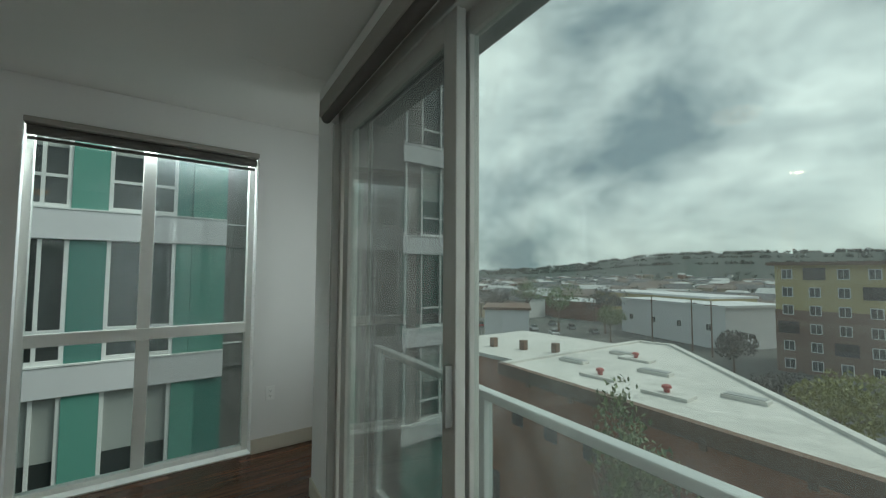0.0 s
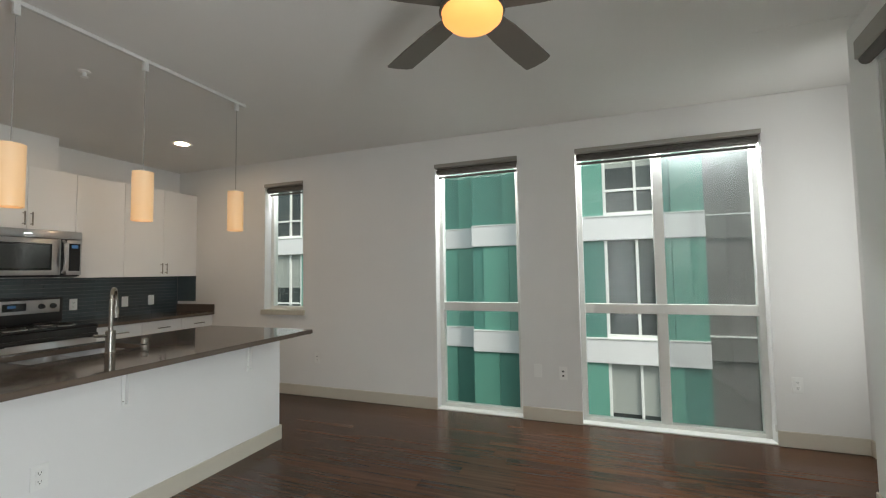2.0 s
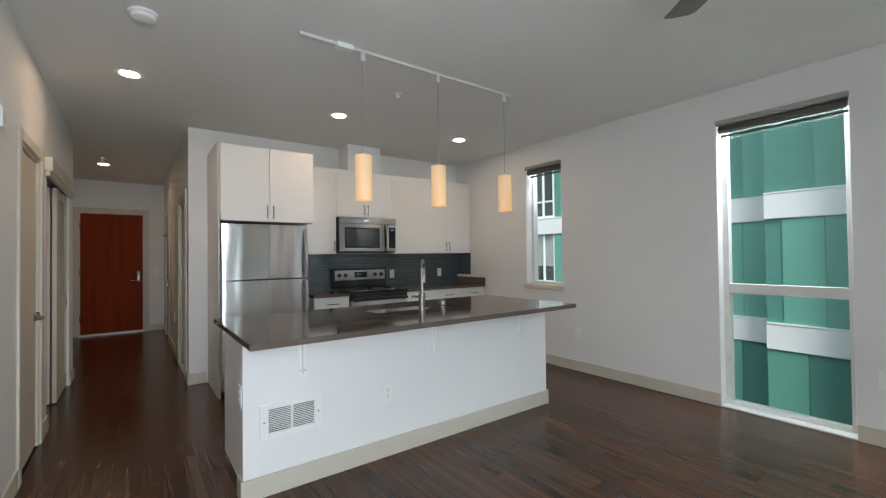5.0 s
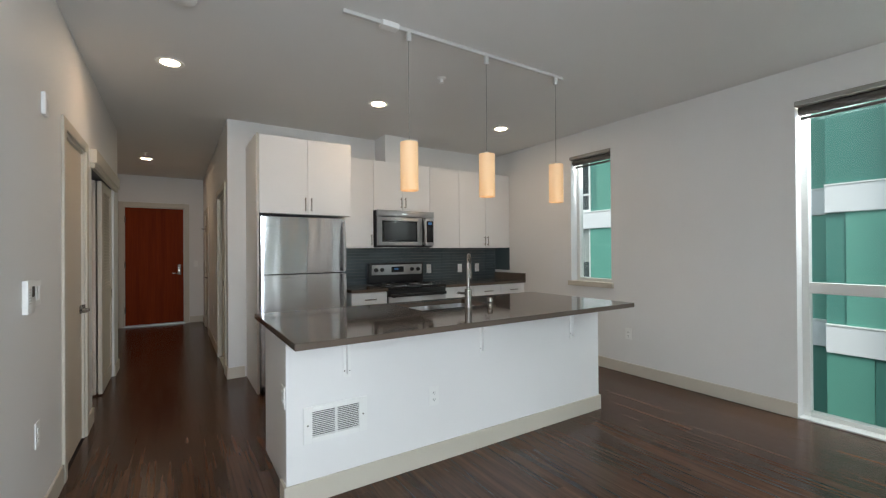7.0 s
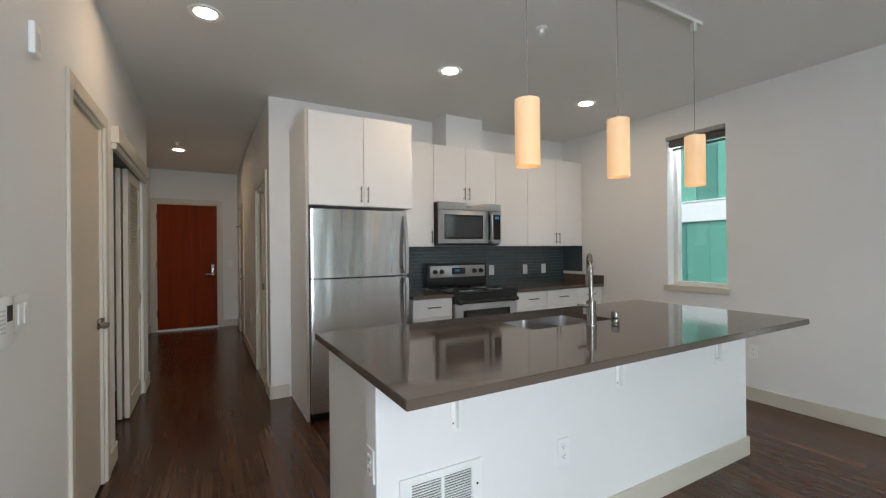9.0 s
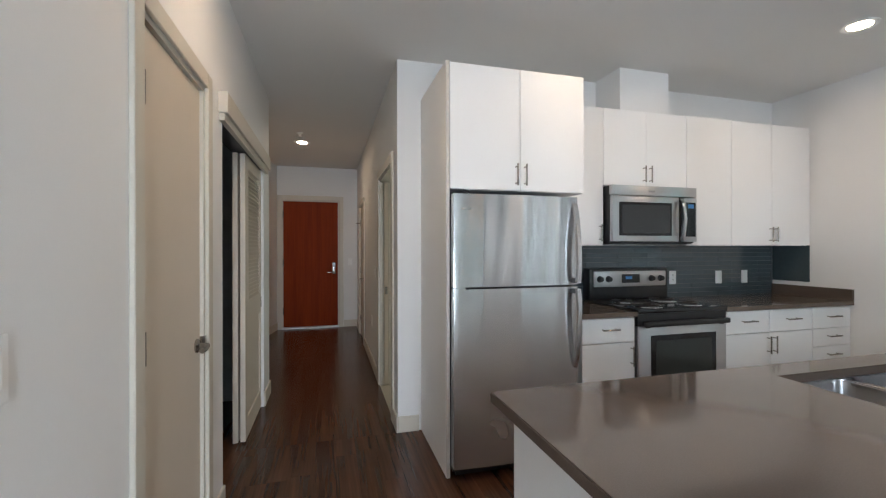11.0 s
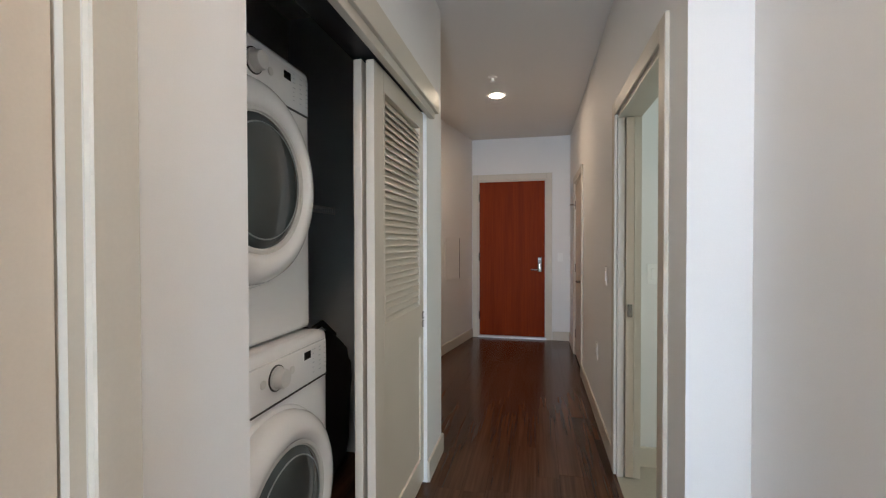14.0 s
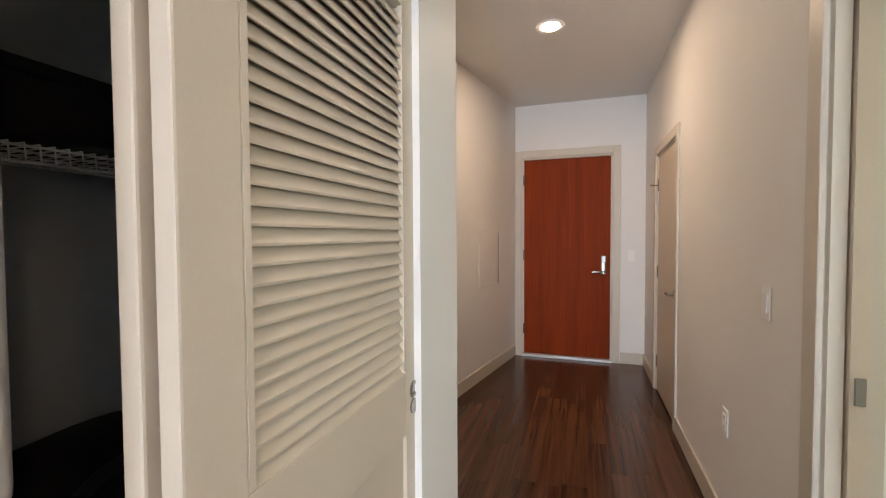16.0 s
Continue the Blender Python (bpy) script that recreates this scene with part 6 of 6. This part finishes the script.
# hill on the horizon
M_HILL = surface("wooded_hill", (0.046, 0.062, 0.054), 0.95, vary=0.45, scale=0.012, grain=0.08, bump=0.0)
hb = bmesh.new()
prev = None
N = 220
ridge_at = ((-30, 4), (-44, 9), (-50, 16), (-56, 32), (-62, 56), (-66, 66), (-72, 68), (-84, 64), (-100, 60), (-120, 30), (-140, 8))
for k in range(N + 1):
    azd = -30 - 110 * k / N
    hh = 0
    for (a0, h0), (a1, h1) in zip(ridge_at, ridge_at[1:]):
        if a1 <= azd <= a0:
            hh = h0 + (h1 - h0) * (a0 - azd) / (a0 - a1)
    az = radians(azd)
    col = []
    for j, (dist, fr_) in enumerate(((900, -0.2), (1150, 0.35), (1400, 0.75), (1600, 1.0), (2200, 0.9))):
        jit = noise.noise(Vector((azd * 1.9, j * 1.7, 0.3))) * 5 + noise.noise(Vector((azd * 7, j, 4.3))) * 3.0
        z = -14 + (hh + 14) * fr_ + jit * max(0, fr_)
        col.append(hb.verts.new((1.1 + dist * math.cos(az), -9.8 + dist * math.sin(az), z if fr_ > 0 else -18)))
    if prev:
        for j in range(4):
            hb.faces.new((prev[j], prev[j + 1], col[j + 1], col[j]))
    prev = col
bmesh.ops.recalc_face_normals(hb, faces=hb.faces)
solid("hill_backdrop", hb, M_HILL, "dark wooded hill along the horizon", "hill", smooth=True)


# trees
def leaf_cloud(bm, rng, centre, radii, count, size):
    for _ in range(count):
        while True:
            p = Vector((rng.uniform(-1, 1), rng.uniform(-1, 1), rng.uniform(-1, 1)))
            if p.length < 1 and (p.length > 0.45 or rng.random() < 0.3) and noise.noise(p * 2.1 + Vector(centre) * 0.37) > -0.12:
                break
        c = Vector(centre) + Vector((p.x * radii[0], p.y * radii[1], p.z * radii[2]))
        q = Euler((rng.uniform(0, 6), rng.uniform(0, 6), rng.uniform(0, 6))).to_matrix()
        s = size * rng.uniform(0.6, 1.3)
        vs = [bm.verts.new(c + q @ Vector(v)) for v in ((-s, 0, 0), (0, -s * 0.45, s * 0.15), (s, 0, 0), (0, s * 0.45, s * 0.15))]
        bm.faces.new(vs)


def tree(x, y, ground_z, h, r, leaf, label, seed, count=1500, size=0.14):
    rg = random.Random(seed)
    t = thing("tree", (x, y, ground_z), label, "tree", "street trees")
    bm = bmesh.new()
    cyl(bm, (0, 0, 0), (0.1, 0.05, h * 0.55), 0.022 * h, 0.012 * h, 10)
    for k in range(7):
        a = k * 0.9 + rg.random()
        cyl(bm, (0.08, 0.04, h * rg.uniform(0.35, 0.55)), (r * 0.7 * math.cos(a), r * 0.7 * math.sin(a), h * rg.uniform(0.65, 0.9)), 0.008 * h, 0.003 * h, 6)
    part("trunk", bm, M_CORN, t)
    cb = bmesh.new()
    for k in range(6):
        a = k * 1.05 + rg.random()
        rr_ = r * (0.0 if k == 0 else rg.uniform(0.35, 0.6))
        leaf_cloud(cb, rg, (rr_ * math.cos(a), rr_ * math.sin(a), h * rg.uniform(0.62, 0.85)), (r * 0.62, r * 0.62, h * 0.20), count // 6, size)
    part("crown", cb, leaf, t)
    return t


M_LEAF = surface("green_leaves", (0.15, 0.185, 0.075), 0.6, vary=0.45, scale=1.5, grain=6, bump=0)
M_LEAFY = surface("yellow_green_leaves", (0.24, 0.24, 0.05), 0.6, vary=0.4, scale=1.0, grain=4, bump=0)
M_LEAFD = surface("bare_twig_haze", (0.085, 0.082, 0.070), 0.8, vary=0.4, scale=1.0, grain=4, bump=0)
tree(10.0, -25.3, -14, 11.3, 1.7, M_LEAF, "green leafy street tree before the brick wall", 1, 1300, 0.13)
tree(8.6, -24.3, -14, 9.8, 1.6, M_LEAF, "green leafy street tree before the brick wall", 2, 1800, 0.15)
tree(6.5, -21.5, -14, 8.5, 2.3, M_LEAF, "green leafy street tree by the road", 3, 1800, 0.15)
tree(8.8, -55.0, -14, 7.5, 4.6, M_LEAFY, "yellow-green spring tree by the street", 4, 2600, 0.22)
tree(3.2, -57.0, -14, 8.2, 4.8, M_LEAFY, "yellow-green spring tree by the street", 5, 2600, 0.22)
tree(13.5, -60.0, -14, 6.0, 3.4, M_LEAFD, "thin olive spring tree by the street", 6, 1800, 0.2)
for k, (tx, ty, th_) in enumerate(((62, -110, 12), (72, -104, 13), (25, -84, 7), (95, -118, 14), (88, -95, 12), (54, -99, 8))):
    tree(tx, ty, -14, th_, th_ * 0.42, M_LEAFD if k % 2 == 0 else M_LEAF, "bare-twigged grey tree in the neighbourhood", 20 + k, 900, 0.35)
ft = bmesh.new()
rg = random.Random(5)
for k in range(300):
    az = radians(rg.uniform(-88, -40))
    dist = 160 + 1100 * rg.random()
    zg = -14 + max(0.0, (dist - 900) / 700) * 60 * max(0, min(1, (-math.degrees(az) - 46) / 20))
    leaf_cloud(ft, rg, (1.1 + dist * math.cos(az), -9.8 + dist * math.sin(az), zg + 4), (rg.uniform(4, 9), rg.uniform(4, 9), rg.uniform(3, 6)), 40, 1.6)
for k in range(420):
    azd = rg.uniform(-98, -43)
    hh = 0
    for (a0, h0), (a1, h1) in zip(ridge_at, ridge_at[1:]):
        if a1 <= azd <= a0:
            hh = h0 + (h1 - h0) * (a0 - azd) / (a0 - a1)
    dist = rg.choice((1600, 1590, 1400, 1250))
    fr_ = {1600: 1.0, 1590: 1.0, 1400: 0.75, 1250: 0.5}[dist]
    leaf_cloud(ft, rg, (1.1 + dist * math.cos(radians(azd)), -9.8 + dist * math.sin(radians(azd)), -14 + (hh + 14) * fr_ + rg.uniform(-1, 4)), (rg.uniform(6, 16), rg.uniform(6, 16), rg.uniform(4, 8.5)), 36, 3.4)
M_WOODS = surface("far_tree_haze", (0.062, 0.078, 0.066), 0.9, vary=0.3, scale=0.02, grain=0.3, bump=0.0)
tagged(new("far_woods", mesh_of("far_woods", ft, M_WOODS)), "grey-green trees scattered through the far neighbourhood", "woods", "", "stuff")
cars = random.Random(8)
CARM = [surface("car_paint_" + n, c, 0.25, vary=0.03, coat=0.5) for n, c in (("red", (0.35, 0.03, 0.03)), ("white", (0.7, 0.7, 0.7)), ("grey", (0.15, 0.16, 0.17)))]
for k in range(9):
    c = thing("parked_car", m=pose(74 + k * 3.0 - (k % 3) * 8, -88 - (k % 3) * 9 - k, -14, 0, 0, -40), label=("red", "white", "grey")[k % 3] + " parked car in the far street", category="car", group="parked cars")
    part("body", boxes((-2.1, 2.1, -0.85, 0.85, 0.3, 0.85), bevel=0.12), CARM[k % 3], c)
    part("cabin", boxes((-1.1, 1.2, -0.75, 0.75, 0.85, 1.45), bevel=0.15), M_ROOMGL, c)
    for wx in (-1.3, 1.3):
        for wy in (-0.8, 0.8):
            part("wheel", cyl(bmesh.new(), (wx, wy - 0.1, 0.32), (wx, wy + 0.1, 0.32), 0.32, n=12), M_BLACK, c)

# ---- floor planks, laid along the room ----
PW, PL = 0.127, 1.22
planks = {}
rp = random.Random(2)
count = 0
rest = []
x = -0.11 - 5 * PW
while x < XE:
    south = -11.24 if x >= 3.85 else max(-10.96, -10.81 + 0.1317 * (3.55 - x - PW)) - 0.01
    y = -12.6 - rp.random() * PL
    while y < 0.0:
        x1, y1 = min(x + PW, XE), y + PL
        spans = []
        if x1 > XL + 0.01:
            spans.append((max(x, XL), x1, max(y, south), min(y1, YK)))
        if x < XH1 - 0.01:
            lo_y = YK if x1 > XL + 0.01 else -3.21
            spans.append((x, min(x1, XH1), max(y, lo_y), min(y1, 0.0, (x1 - XH0) / 0.193 + 0.05)))
        for a, b, c, d_ in spans:
            if b - a < 0.015 or d_ - c < 0.03:
                continue
            # only in front of the balcony wall where the room is
            key = (round(b - a, 3), round(d_ - c, 3))
            if key not in planks:
                planks[key] = mesh_of("plank", bx(bmesh.new(), 0.0004, key[0] - 0.0004, 0.0005, key[1] - 0.0005, -0.012, 0.0), M_FLOOR)
            if count < 300:
                o = new("plank", planks[key])
                o.parent, o.location = floor, (a, c, 0)
                count += 1
            else:
                rest.append((a, b, c, d_))
        y = y1
    x += PW
if rest:
    rb = bmesh.new()
    for a, b, c, d_ in rest:
        bx(rb, a + 0.0004, b - 0.0004, c + 0.0005, d_ - 0.0005, -0.012, 0.0)
    part("plank_rest", rb, M_FLOOR, floor)
solid("closet_floor", boxes((-0.75, XL, -5.10, -3.33, -0.012, -0.0005)), M_FLOOR, "dark plank floor inside the laundry closet", "floor")
solid("bathroom_floor", boxes((XH1 + 0.0, 3.2, YK + 0.12, -3.12, -0.012, 0.001)), surface("beige_vinyl", (0.42, 0.38, 0.31), 0.5), "beige floor of the room beyond the doorway", "floor")
